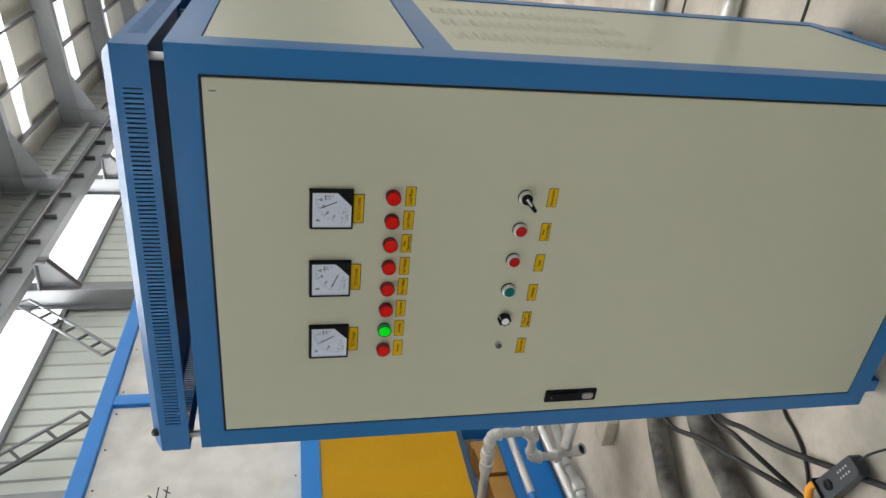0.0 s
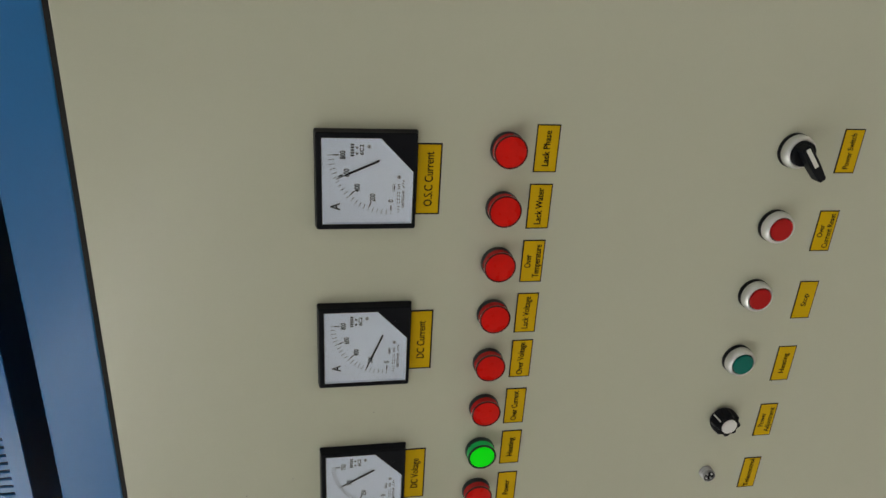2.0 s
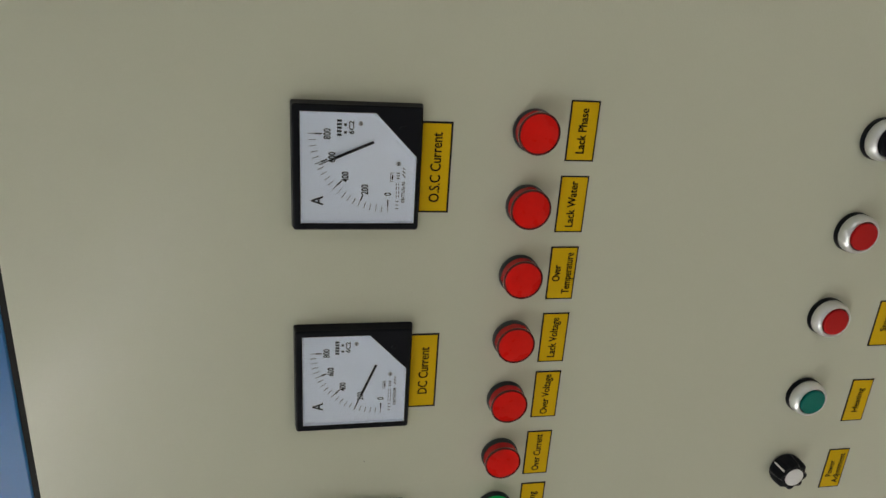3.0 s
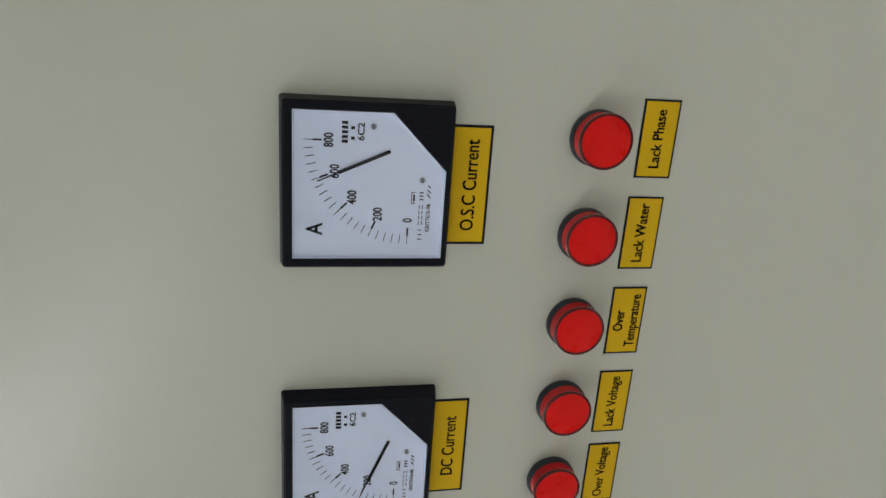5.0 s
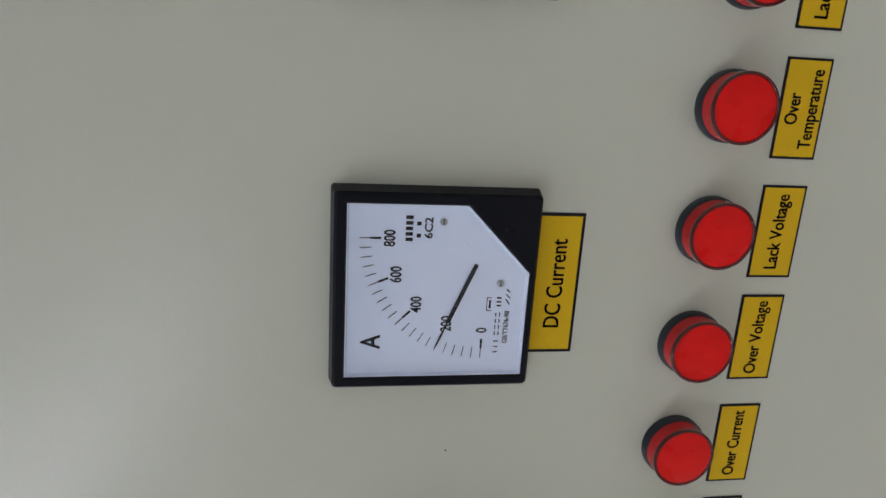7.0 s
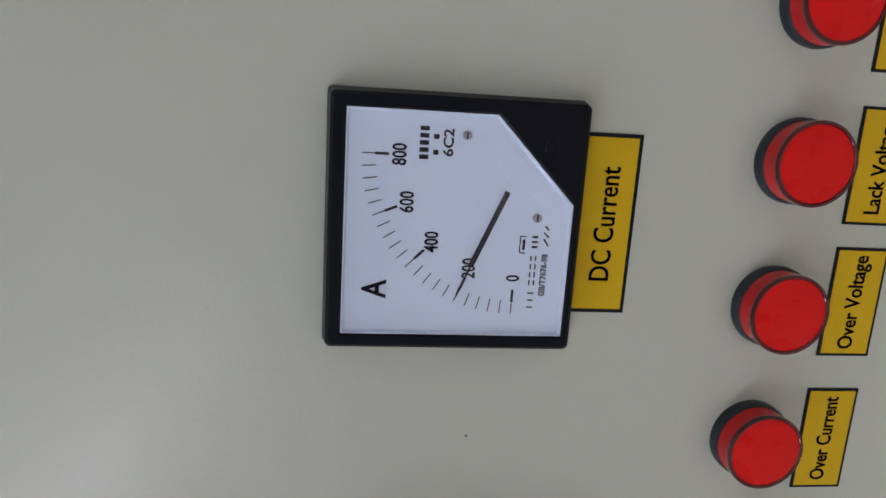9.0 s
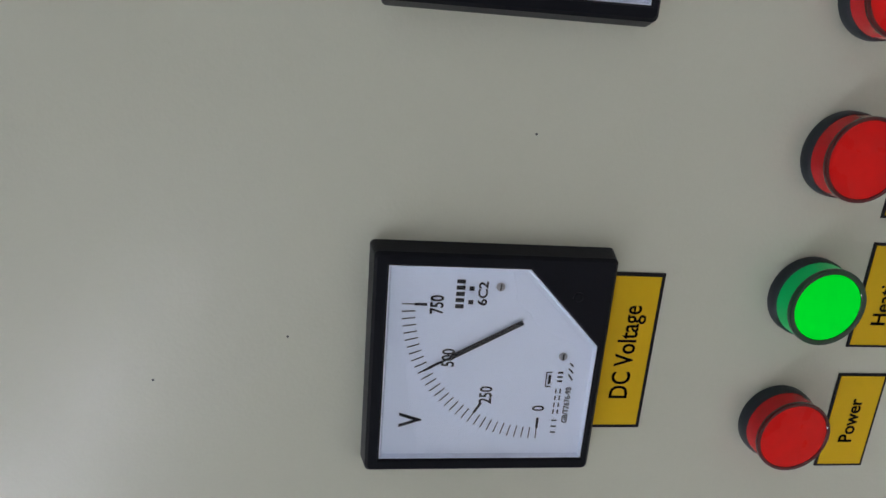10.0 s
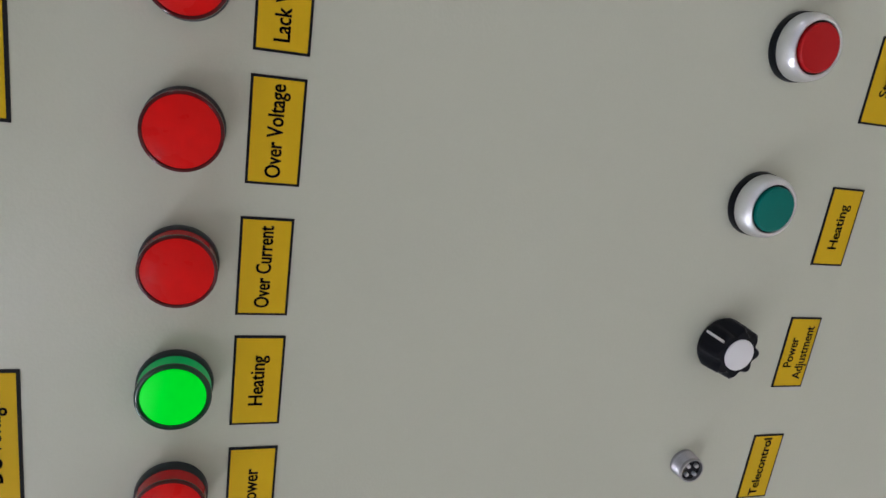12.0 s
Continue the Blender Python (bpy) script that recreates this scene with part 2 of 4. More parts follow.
def bars(rows, y0, y1):
    """Flat strokes (x0, z0, x1, z1, width) printed on a face."""
    bm = bmesh.new()
    for xa, za, xb, zb, w in rows:
        d = Vector((xb - xa, 0, zb - za))
        nrm = Vector((-d.z, 0, d.x)).normalized() * w / 2
        a, b = Vector((xa, 0, za)), Vector((xb, 0, zb))
        q = [a + nrm, a - nrm, b - nrm, b + nrm]
        lo = [bm.verts.new((p.x, y0, p.z)) for p in q]
        hi = [bm.verts.new((p.x, y1, p.z)) for p in q]
        bm.faces.new(hi)
        for k in range(4):
            bm.faces.new((lo[k], lo[(k + 1) % 4], hi[(k + 1) % 4], hi[k]))
    bmesh.ops.recalc_face_normals(bm, faces=bm.faces)
    return bm


def lettering(lines, size, centre, y, squeeze=1.0, bold=0.0):
    """One bmesh of built-in-font text (rows of x, z, words) that faces the viewer."""
    out = bmesh.new()
    for dx, dz, words in lines:
        cu = bpy.data.curves.new("words", "FONT")
        cu.body, cu.size, cu.align_x, cu.align_y = words, size, "CENTER", "CENTER"
        cu.resolution_u, cu.offset = 3, bold
        ob = bpy.data.objects.new("words", cu)
        me = bpy.data.meshes.new_from_object(ob)
        tmp = bmesh.new()
        tmp.from_mesh(me)
        for v in tmp.verts:
            v.co = Vector((centre[0] + dx + v.co.x * squeeze, y, centre[1] + dz + v.co.y))
        me2 = bpy.data.meshes.new("words")
        tmp.to_mesh(me2)
        tmp.free()
        out.from_mesh(me2)
        bpy.data.objects.remove(ob)
        bpy.data.curves.remove(cu)
        bpy.data.meshes.remove(me)
        bpy.data.meshes.remove(me2)
    return out


def tube(points, r, n=14, r_of=None):
    """A round tube along smoothly joined points."""
    P = [Vector(p) for p in points]
    path = []
    for i in range(len(P) - 1):
        p0, p1, p2, p3 = P[max(i - 1, 0)], P[i], P[i + 1], P[min(i + 2, len(P) - 1)]
        for k in range(8):
            t = k / 8
            path.append(0.5 * ((2 * p1) + (p2 - p0) * t + (2 * p0 - 5 * p1 + 4 * p2 - p3) * t * t + (3 * p1 - p0 - 3 * p2 + p3) * t ** 3))
    path.append(P[-1])
    bm = bmesh.new()
    rings = []
    side = None
    for i, p in enumerate(path):
        d = (path[min(i + 1, len(path) - 1)] - path[max(i - 1, 0)]).normalized()
        if side is None:
            side = d.orthogonal().normalized()
        side = (side - d * side.dot(d)).normalized()
        up = d.cross(side)
        rad = r if r_of is None else r * r_of(i)
        rings.append([bm.verts.new(p + rad * (math.cos(2 * math.pi * k / n) * side + math.sin(2 * math.pi * k / n) * up)) for k in range(n)])
    for a, b in zip(rings, rings[1:]):
        for k in range(n):
            bm.faces.new((a[k], a[(k + 1) % n], b[(k + 1) % n], b[k]))
    bm.faces.new(rings[0])
    bm.faces.new(list(reversed(rings[-1])))
    bmesh.ops.recalc_face_normals(bm, faces=bm.faces)
    return bm


def straight(a, b, r, n=20):
    a, b = Vector(a), Vector(b)
    bm = lathe([(r, 0), (r, (b - a).length)], n, "z")
    bm.transform(Matrix.Translation(a) @ (b - a).to_track_quat("Z", "Y").to_matrix().to_4x4())
    return bm


# ---- the hall ----
floor = part("floor", boxes((HALL_X0 - 0.3, HALL_X1 + 0.3, HALL_Y0 - 0.3, HALL_Y1 + 0.3, -0.2, 0.0)), CONCRETE)
tagged(floor, "worn beige-grey concrete workshop floor with dark stains", "floor", kind="structure")


def ribbed(y0, y1, z0, z1, x, step=0.40):
    """Sheet wall along y with narrow upright grooves."""
    bm = bmesh.new()
    prev = None
    y = y0
    while y <= y1 + 1e-6:
        for dy, dx in ((0, 0), (0.016, -0.05), (0.034, -0.05), (0.050, 0), (0.055, 0.008), (0.075, 0.008), (0.080, 0)):
            cur = [bm.verts.new((x + dx, min(y + dy, y1), z)) for z in (z0, z1)]
            if prev:
                bm.faces.new((prev[0], cur[0], cur[1], prev[1]))
            prev = cur
        y += step
    bmesh.ops.recalc_face_normals(bm, faces=bm.faces)
    bmesh.ops.solidify(bm, geom=bm.faces[:], thickness=0.004)
    return bm


w = part("wall_west", ribbed(HALL_Y0, HALL_Y1, 0, BAND0, HALL_X0), CLADDING)
tagged(w, "pale grey-green ribbed metal wall cladding", "wall", kind="structure")
part("upper_sheet", ribbed(HALL_Y0, HALL_Y1, BAND1, EAVE, HALL_X0), SHADED_SHEET, w, "grey galvanised sheet, darkened for shade")
part("girt", boxes((HALL_X0 + 0.03, HALL_X0 + 0.16, HALL_Y0, HALL_Y1, 8.30, 8.44), (HALL_X0 + 0.03, HALL_X0 + 0.13, HALL_Y0, HALL_Y1, 7.72, 7.80)), SHADED_SHEET, w)
part("sill", boxes((HALL_X0 - 0.05, HALL_X0 + 0.10, HALL_Y0, HALL_Y1, BAND0 - 0.10, BAND0)), GIRDER, w)
# closing wall out of view; its window band is added for the fill lamps
w = part("wall_east", boxes((HALL_X1, HALL_X1 + 0.2, HALL_Y0, HALL_Y1, 0, BAND0), (HALL_X1, HALL_X1 + 0.2, HALL_Y0, HALL_Y1, BAND1, EAVE)), CLADDING)
tagged(w, "pale grey metal wall, unseen, with a window band added for fill light", "wall", kind="structure")
w = part("wall_north", boxes((HALL_X0 - 0.2, HALL_X1 + 0.2, HALL_Y1, HALL_Y1 + 0.2, 0, EAVE + 1.2)), CLADDING)
tagged(w, "pale grey metal end wall", "wall", kind="structure")
w = part("wall_south", boxes((HALL_X0 - 0.2, HALL_X1 + 0.2, HALL_Y0 - 0.2, HALL_Y0, 0, EAVE + 1.2)), CLADDING)
tagged(w, "pale grey metal end wall", "wall", kind="structure")


def daylight(name, bm, strength):
    """Plain white sky outside an opening."""
    m = bpy.data.materials.new("bright_sky")
    m.use_nodes = True
    nt = m.node_tree
    nt.nodes.remove(nt.nodes["Principled BSDF"])
    em = nt.nodes.new("ShaderNodeEmission")
    em.inputs[0].default_value, em.inputs[1].default_value = (1.0, 1.0, 1.0, 1), strength
    nt.links.new(em.outputs[0], nt.nodes["Material Output"].inputs[0])
    return tagged(part(name, bm, m), "bright white overcast sky outside the windows", "sky", kind="structure")


daylight("backdrop", boxes((HALL_X0 - 0.95, HALL_X0 - 0.9, HALL_Y0, HALL_Y1, 5.2, 8.6)), 3.0)
# glowing sheet behind the added east band
daylight("backdrop", boxes((HALL_X1 + 0.9, HALL_X1 + 0.95, HALL_Y0, HALL_Y1, 5.2, 8.6)), 3.0)
daylight("backdrop", boxes((HALL_X0 - 45, HALL_X1 + 45, HALL_Y0 - 20, HALL_Y1 + 60, 11.4, 11.45)), 2.2)


def roof_sheets():
    """Two slopes, with slots left open for the skylight strips."""
    bm = bmesh.new()
    mid = (HALL_X0 + HALL_X1) / 2
    cuts = [HALL_Y0]
    for y in FRAME_Y:
        a, b = y + 2.45, y + 3.45
        if HALL_Y0 < a and b < HALL_Y1:
            cuts += [a, b]
    cuts.append(HALL_Y1)
    for i in range(0, len(cuts), 2):
        for xa, xb in ((HALL_X0 - 0.1, mid), (mid, HALL_X1 + 0.1)):
            q = [bm.verts.new((x, y, roof_z(x))) for x, y in ((xa, cuts[i]), (xb, cuts[i]), (xb, cuts[i + 1]), (xa, cuts[i + 1]))]
            bm.faces.new(q)
    # closed ends of the strips at eave and ridge
    for i in range(1, len(cuts) - 1, 2):
        for xa, xb in ((HALL_X0 - 0.1, HALL_X0 + 0.6), (mid - 1.2, mid + 1.2), (HALL_X1 - 0.6, HALL_X1 + 0.1)):
            for a, b in ((xa, (xa + xb) / 2), ((xa + xb) / 2, xb)):
                bm.faces.new([bm.verts.new((x, y, roof_z(x))) for x, y in ((a, cuts[i]), (b, cuts[i]), (b, cuts[i + 1]), (a, cuts[i + 1]))])
    bmesh.ops.recalc_face_normals(bm, faces=bm.faces)
    bmesh.ops.solidify(bm, geom=bm.faces[:], thickness=0.06)
    return bm


tagged(part("ceiling", roof_sheets(), ROOF_SHEET), "pale metal roof sheets with open skylight strips", "roof", kind="structure")


def beam_h(bm, a, b, depth, width, flange=0.02):
    """An I-section from a to b; the web stands upright."""
    a, b = Vector(a), Vector(b)
    L = (b - a).length
    t = bmesh.new()
    box(t, 0, L, -flange / 2, flange / 2, -depth / 2, depth / 2)
    box(t, 0, L, -width / 2, width / 2, depth / 2 - flange, depth / 2)
    box(t, 0, L, -width / 2, width / 2, -depth / 2, -depth / 2 + flange)
    t.transform(Matrix.Translation(a) @ (b - a).to_track_quat("X", "Z").to_matrix().to_4x4())
    me = bpy.data.meshes.new("tmp")
    t.to_mesh(me)
    t.free()
    bm.from_mesh(me)
    bpy.data.meshes.remove(me)


def portal_frame(y):
    """Column with crane corbel, haunch and rafter."""
    ob = thing("portal_frame", (0, y, 0), "grey painted steel portal frame of the workshop hall", "steel frame", "portal frames", "structure")
    bm = bmesh.new()
    x = HALL_X0 + 0.33
    box(bm, x - 0.22, x + 0.22, -0.012, 0.012, 0, EAVE - 0.1)
    box(bm, x - 0.24, x - 0.22, -0.15, 0.15, 0, EAVE - 0.1)
    box(bm, x + 0.22, x + 0.24, -0.15, 0.15, 0, EAVE - 0.1)
    part("column", bm, GIRDER, ob)
    bm = prism([(x + 0.24, 5.85), (x + 0.24, 6.58), (x + 0.85, 6.58), (x + 0.85, 6.40)], 0.012, -0.012)
    box(bm, x + 0.24, x + 0.9, -0.17, 0.17, 6.56, 6.59)
    box(bm, x + 0.84, x + 0.87, -0.17, 0.17, 6.38, 6.56)
    part("corbel", bm, GIRDER, ob)
    bm = prism([(x + 0.24, 5.85), (x + 0.24, 5.82), (x + 0.87, 6.36), (x + 0.87, 6.39)], 0.07, -0.07)
    box(bm, x + 0.872, x + 0.89, -0.07, 0.07, 6.38, 6.555)
    part("corbel_flange", bm, CARBON, ob)
    mid = (HALL_X0 + HALL_X1) / 2
    bm = bmesh.new()
    beam_h(bm, (HALL_X0 + 0.2, 0, EAVE - 0.42), (mid, 0, roof_z(mid) - 0.35), 0.6, 0.24)
    beam_h(bm, (mid, 0, roof_z(mid) - 0.35), (HALL_X1 - 0.2, 0, EAVE - 0.42), 0.6, 0.24)
    part("rafter", bm, GIRDER, ob)
    part("haunch", prism([(HALL_X0 + 0.55, EAVE - 0.7), (HALL_X0 + 0.55, EAVE - 1.3), (HALL_X0 + 1.9, EAVE - 0.55)], 0.012, -0.012), GIRDER, ob)
    x = HALL_X1 - 0.33
    part("column", boxes((x - 0.22, x + 0.22, -0.012, 0.012, 0, EAVE - 0.1), (x - 0.24, x - 0.22, -0.15, 0.15, 0, EAVE - 0.1)), GIRDER, ob)
    return ob


first = portal_frame(FRAME_Y[0])
for y in FRAME_Y[1:]:
    copy_thing(first, Matrix.Translation((0, y, 0)))

# crane runway: girder with stiffeners and rail
ob = thing("crane_runway", (0, 0, 0), "grey steel crane girder with dark rail on wall corbels", "crane beam", kind="structure")
bm = bmesh.new()
XG = HALL_X0 + 1.0
box(bm, XG - 0.012, XG + 0.012, HALL_Y0, HALL_Y1, 6.62, 7.06)
box(bm, XG - 0.12, XG + 0.12, HALL_Y0, HALL_Y1, 6.595, 6.62)
box(bm, XG - 0.15, XG + 0.15, HALL_Y0, HALL_Y1, 7.06, 7.085)
part("girder", bm, GIRDER, ob)
part("rail", boxes((XG + 0.02, XG + 0.11, HALL_Y0, HALL_Y1, 7.088, 7.17)), CARBON, ob)
for k in range(60):
    y = HALL_Y0 + 0.4 + k * 1.18
    part("stiffener", boxes((XG + 0.013, XG + 0.13, y, y + 0.05, 6.80, 7.058)), CARBON, ob)

# purlins under the roof
ob = thing("roof_purlins", (0, 0, 0), "thin dark steel purlins under the roof sheets", "purlins", kind="structure")
for k in range(14):
    x = HALL_X0 + 0.8 + k * 1.45
    part("purlin", boxes((x - 0.035, x + 0.035, HALL_Y0, HALL_Y1, roof_z(x) - 0.20, roof_z(x) - 0.06)), CARBON, ob)


def lattice_strut(a, b, half, n, low=0.024):
    """Ladder-like brace of two rails and rungs in front of the wall."""
    a, b = Vector(a), Vector(b)
    ob = thing("lattice_brace", a, "grey steel ladder-like lattice brace against the wall", "brace", "wall braces", "structure")
    d = b - a
    L = d.length
    q = d.to_track_quat("X", "Z").to_matrix().to_4x4()
    for z, w in ((-half, low), (half, 0.020)):
        bm = boxes((0, L, -0.022, 0.022, z - w, z + w))
        bm.transform(q)
        part("chord", bm, CARBON if w > 0.03 else GIRDER, ob)
    for k in range(n + 1):
        bm = boxes((L * k / n - 0.019, L * k / n + 0.019, -0.02, 0.02, -half + 0.02, half - 0.02))
        bm.transform(q)
        part("rung", bm, CARBON, ob)
    return ob


lattice_strut((-7.6, 11.6, 6.87), (-7.6, 9.85, 4.90), 0.13, 7)
lattice_strut((-7.6, 6.2, 6.90), (-7.6, 8.15, 4.88), 0.17, 5, 0.042)

# ---- the control cabinet ----
CX0, CX1, CZ0, CZ1, CD = -0.4243, 0.4266, 0.079, 1.7338, 0.655
DX0, DX1, DZ0, DZ1 = -0.3755, 0.3750, 0.1370, 1.6806
cab = thing("control_cabinet", (0, 0, 0), "tall cream electrical cabinet with blue steel frame and vented roof cap", "cabinet")
FY = 0.001
GAP = 0.0046
bm = bmesh.new()
rings = []
for (x0, x1, z0, z1), y in (((CX0, CX1, CZ0, CZ1), 0.04), ((CX0, CX1, CZ0, CZ1), FY + 0.0012), ((CX0 + 0.0012, CX1 - 0.0012, CZ0 + 0.0012, CZ1 - 0.0012), FY),
                            ((DX0 - GAP - 0.001, DX1 + GAP + 0.001, DZ0 - GAP - 0.001, DZ1 + GAP + 0.001), FY), ((DX0 - GAP, DX1 + GAP, DZ0 - GAP, DZ1 + GAP), FY + 0.001), ((DX0 - GAP, DX1 + GAP, DZ0 - GAP, DZ1 + GAP), 0.04)):
    rings.append([bm.verts.new(p) for p in ((x0, y, z0), (x1, y, z0), (x1, y, z1), (x0, y, z1))])
for ra, rb in zip(rings, rings[1:] + rings[:1]):
    for k in range(4):
        bm.faces.new((ra[k], ra[(k + 1) % 4], rb[(k + 1) % 4], rb[k]))
bmesh.ops.recalc_face_normals(bm, faces=bm.faces)
part("front_frame", bm, BLUE, cab, "blue painted steel front frame")
part("seam", boxes((DX0 - 0.0045, DX0 - 0.0001, 0.0025, 0.016, DZ0 - 0.0045, DZ1 + 0.0045), (DX1 + 0.0001, DX1 + 0.0045, 0.0025, 0.016, DZ0 - 0.0045, DZ1 + 0.0045),
                     (DX0, DX1, 0.0025, 0.016, DZ0 - 0.0045, DZ0 - 0.0001), (DX0, DX1, 0.0025, 0.016, DZ1 + 0.0001, DZ1 + 0.0045)), SEAM_AND_SHADE, cab, "black door seal")
door = part("door", boxes((DX0, DX1, 0.0, 0.011, DZ0, DZ1), bevel=0.0014, seg=2), CREAM, cab, "cream powder-coated steel door")
part("door_scuff", prism(round_rect(DX1 - 0.0225, DX1 - 0.0200, DZ1 - 0.022, DZ1 - 0.010, 0.0011), 0.0, -0.0003), SCUFF, door, "small dark scuff")
for x, z, r in ((-0.1452, 1.536, 0.0004), (-0.1612, 1.578, 0.0004), (-0.076, 1.462, 0.0004)):
    part("speck", lathe([(r, 0), (r, 0.0002)], 10, "y", (x, 0, z)), CARBON, door, "tiny dark paint speck")
# sides: frame posts and panels
for sx, side in ((CX1, 1), (CX0, -1)):
    a, b = (sx - 0.03, sx) if side > 0 else (sx, sx + 0.03)
    part("side_frame", boxes((a, b, 0.0401, 0.058, CZ0, CZ1), (a, b, CD - 0.05, CD, CZ0, CZ1), (a, b, 0.058, CD - 0.05, 1.6835, CZ1),
                             (a, b, 0.058, CD - 0.05, 1.2605, 1.3135), (a, b, 0.058, CD - 0.05, CZ0, 0.125)), BLUE, cab, "blue painted side frame")
    p0, p1 = (sx - 0.02, sx - 0.0025) if side > 0 else (sx + 0.0025, sx + 0.02)
    part("side_panel", boxes((p0, p1, 0.0595, CD - 0.0515, 1.315, 1.682), bevel=0.001), CREAM, cab, "cream upper side panel")
    low = part("side_panel", boxes((p0, p1, 0.0595, CD - 0.0515, 0.1265, 1.259), bevel=0.001), CREAM, cab, "cream lower side panel with louvres")
    if side > 0:
        bm = bmesh.new()
        # one pressed louvre: a half-round hood that tapers at both ends
        n = 6
        rows = []
        for yy, k_h in ((-0.036, 0.02), (-0.031, 0.55), (-0.022, 0.92), (0.0, 1.0), (0.022, 0.92), (0.031, 0.55), (0.036, 0.02)):
            rows.append([bm.verts.new((0.0058 * k_h * math.sin(math.pi * k / n), yy, -0.0085 * (0.45 + 0.55 * k_h) * math.cos(math.pi * k / n))) for k in range(n + 1)])
        for ra, rb in zip(rows, rows[1:]):
            for k in range(n):
                bm.faces.new((ra[k], ra[k + 1], rb[k + 1], rb[k]))
        bmesh.ops.recalc_face_normals(bm, faces=bm.faces)
        proto = part("louvre", bm, CREAM, low, "", True)
        proto.location = (p1, 0.20, 1.225)
        for col, (yy, cnt) in enumerate(((0.20, 19), (0.325, 19), (0.45, 19))):
            for k in range(cnt):
                if col or k:
                    o = new("louvre", proto.data)
                    o.parent = low
                    o.location = (p1, yy, 1.225 - 0.0218 * k)
part("back_panel", boxes((CX0 + 0.031, CX1 - 0.031, CD - 0.02, CD - 0.002, CZ0, CZ1 - 0.003)), CREAM, cab)
# Darkened blue stands for the shade under the cap
part("top_plate", boxes((CX0 + 0.002, CX1 - 0.002, 0.041, CD - 0.002, CZ1 - 0.006, CZ1 - 0.002)), SHADED_BLUE, cab, "blue top plate under the cap, darkened for shade")
# Plinth is black in place of the shade under the front frame
part("plinth", boxes((CX0 + 0.022, CX1 - 0.022, 0.066, CD - 0.05, 0.0, CZ0 - 0.001), bevel=0.002), SEAM_AND_SHADE, cab, "recessed plinth, blackened for shade")
for fx in (CX0 + 0.006, CX1 - 0.046):
    for fy in (0.040, CD - 0.075):
        part("foot", boxes((fx, fx + 0.04, fy, fy + 0.06, 0.0, CZ0 - 0.001), bevel=0.002), BLUE, cab, "blue steel foot")

# roof cap: slotted skirt on four sides with a chamfered lid
KX0, KX1, KY0, KY1, KZ0, KZ1 = -0.4245, 0.4215, 0.0, CD, 1.7565, 1.8125


def skirt(length, place):
    """Skirt side with upright slots, 8 mm apart."""
    bm = bmesh.new()
    x0 = -length / 2
    n = int((length - 0.135) / 0.00817)
    s = -(n * 0.00817) / 2
    box(bm, x0, length / 2, 0, 0.002, KZ0, 1.7695)
    box(bm, x0, length / 2, 0, 0.002, 1.7995, KZ1)
    box(bm, x0, s + 0.0050, 0, 0.002, 1.7695, 1.7995)
    box(bm, -s - 0.0005, length / 2, 0, 0.002, 1.7695, 1.7995)
    for k in range(1, n):
        box(bm, s + k * 0.00817, s + k * 0.00817 + 0.0050, 0, 0.002, 1.7695, 1.7995)
    bm.transform(place)
    return bm


KW, KD = KX1 - KX0, KY1 - KY0
KC = (KX0 + KX1) / 2
cap = part("roof_cap", skirt(KW, Matrix.Translation((KC, KY0, 0))), BLUE, cab, "blue steel roof cap with ventilation slots")
part("skirt_side", skirt(KD - 0.004, Matrix.Translation((KX1, KY0 + KD / 2, 0)) @ pose(0, 0, 0, 0, 0, 90)), BLUE, cap)
part("skirt_side", skirt(KD - 0.004, Matrix.Translation((KX0 + 0.002, KY0 + KD / 2, 0)) @ pose(0, 0, 0, 0, 0, 90)), BLUE, cap)
part("skirt_back", skirt(KW, Matrix.Translation((KC, KY1 - 0.002, 0))), BLUE, cap)
bm = bmesh.new()
lo = [bm.verts.new((x, y, KZ1)) for x, y in ((KX0, KY0), (KX1, KY0), (KX1, KY1), (KX0, KY1))]
hi = [bm.verts.new((x, y, KZ1 + 0.018)) for x, y in ((KX0 + 0.022, KY0 + 0.022), (KX1 - 0.022, KY0 + 0.022), (KX1 - 0.022, KY1 - 0.022), (KX0 + 0.022, KY1 - 0.022))]
for k in range(4):
    bm.faces.new((lo[k], lo[(k + 1) % 4], hi[(k + 1) % 4], hi[k]))
bm.faces.new(hi)
bmesh.ops.recalc_face_normals(bm, faces=bm.faces)
bmesh.ops.bevel(bm, geom=[e for e in bm.edges if all(v in hi for v in e.verts)], offset=0.006, segments=3, affect="EDGES")
part("lid", bm, BLUE, cap)
# Added sheet that darkens the hollow cap; its dark blue stands for shade
part("lid_shade", boxes((KX0 + 0.004, KX1 - 0.004, KY0 + 0.004, KY1 - 0.004, KZ1 - 0.006, KZ1 - 0.002)), SHADED_BLUE, cap, "added sheet under the lid, dark blue for shade")
for px in (KX0 + 0.022, KX1 - 0.022):
    for py in (0.022, CD - 0.03):
        part("spacer", lathe([(0.007, CZ1 - 0.004), (0.007, KZ0 + 0.004), (0.010, KZ0 + 0.004), (0.010, KZ0 + 0.012)], 16, "z", (px, py, 0)), CHROME, cap, "short steel spacer bolt")
part("bolt_head", lathe([(0.008, 0), (0.009, 0.004), (0.006, 0.010)], 12, "z", (0, 0, 0)), SOFT_BLACK, cap).matrix_local = pose(-0.378, 0.010, 1.820, 50, 0, 0)

# ---- on the door: meters ----
METER_X = (0.1047, -0.0428, -0.1912)
METER_Z = 1.4313
FACE = [(0.0062, 0.0046), (0.0480, 0.0046), (0.0738, 0.0297), (0.0738, 0.0736), (0.0062, 0.0736)]
PIV = (0.0611, 0.0208)


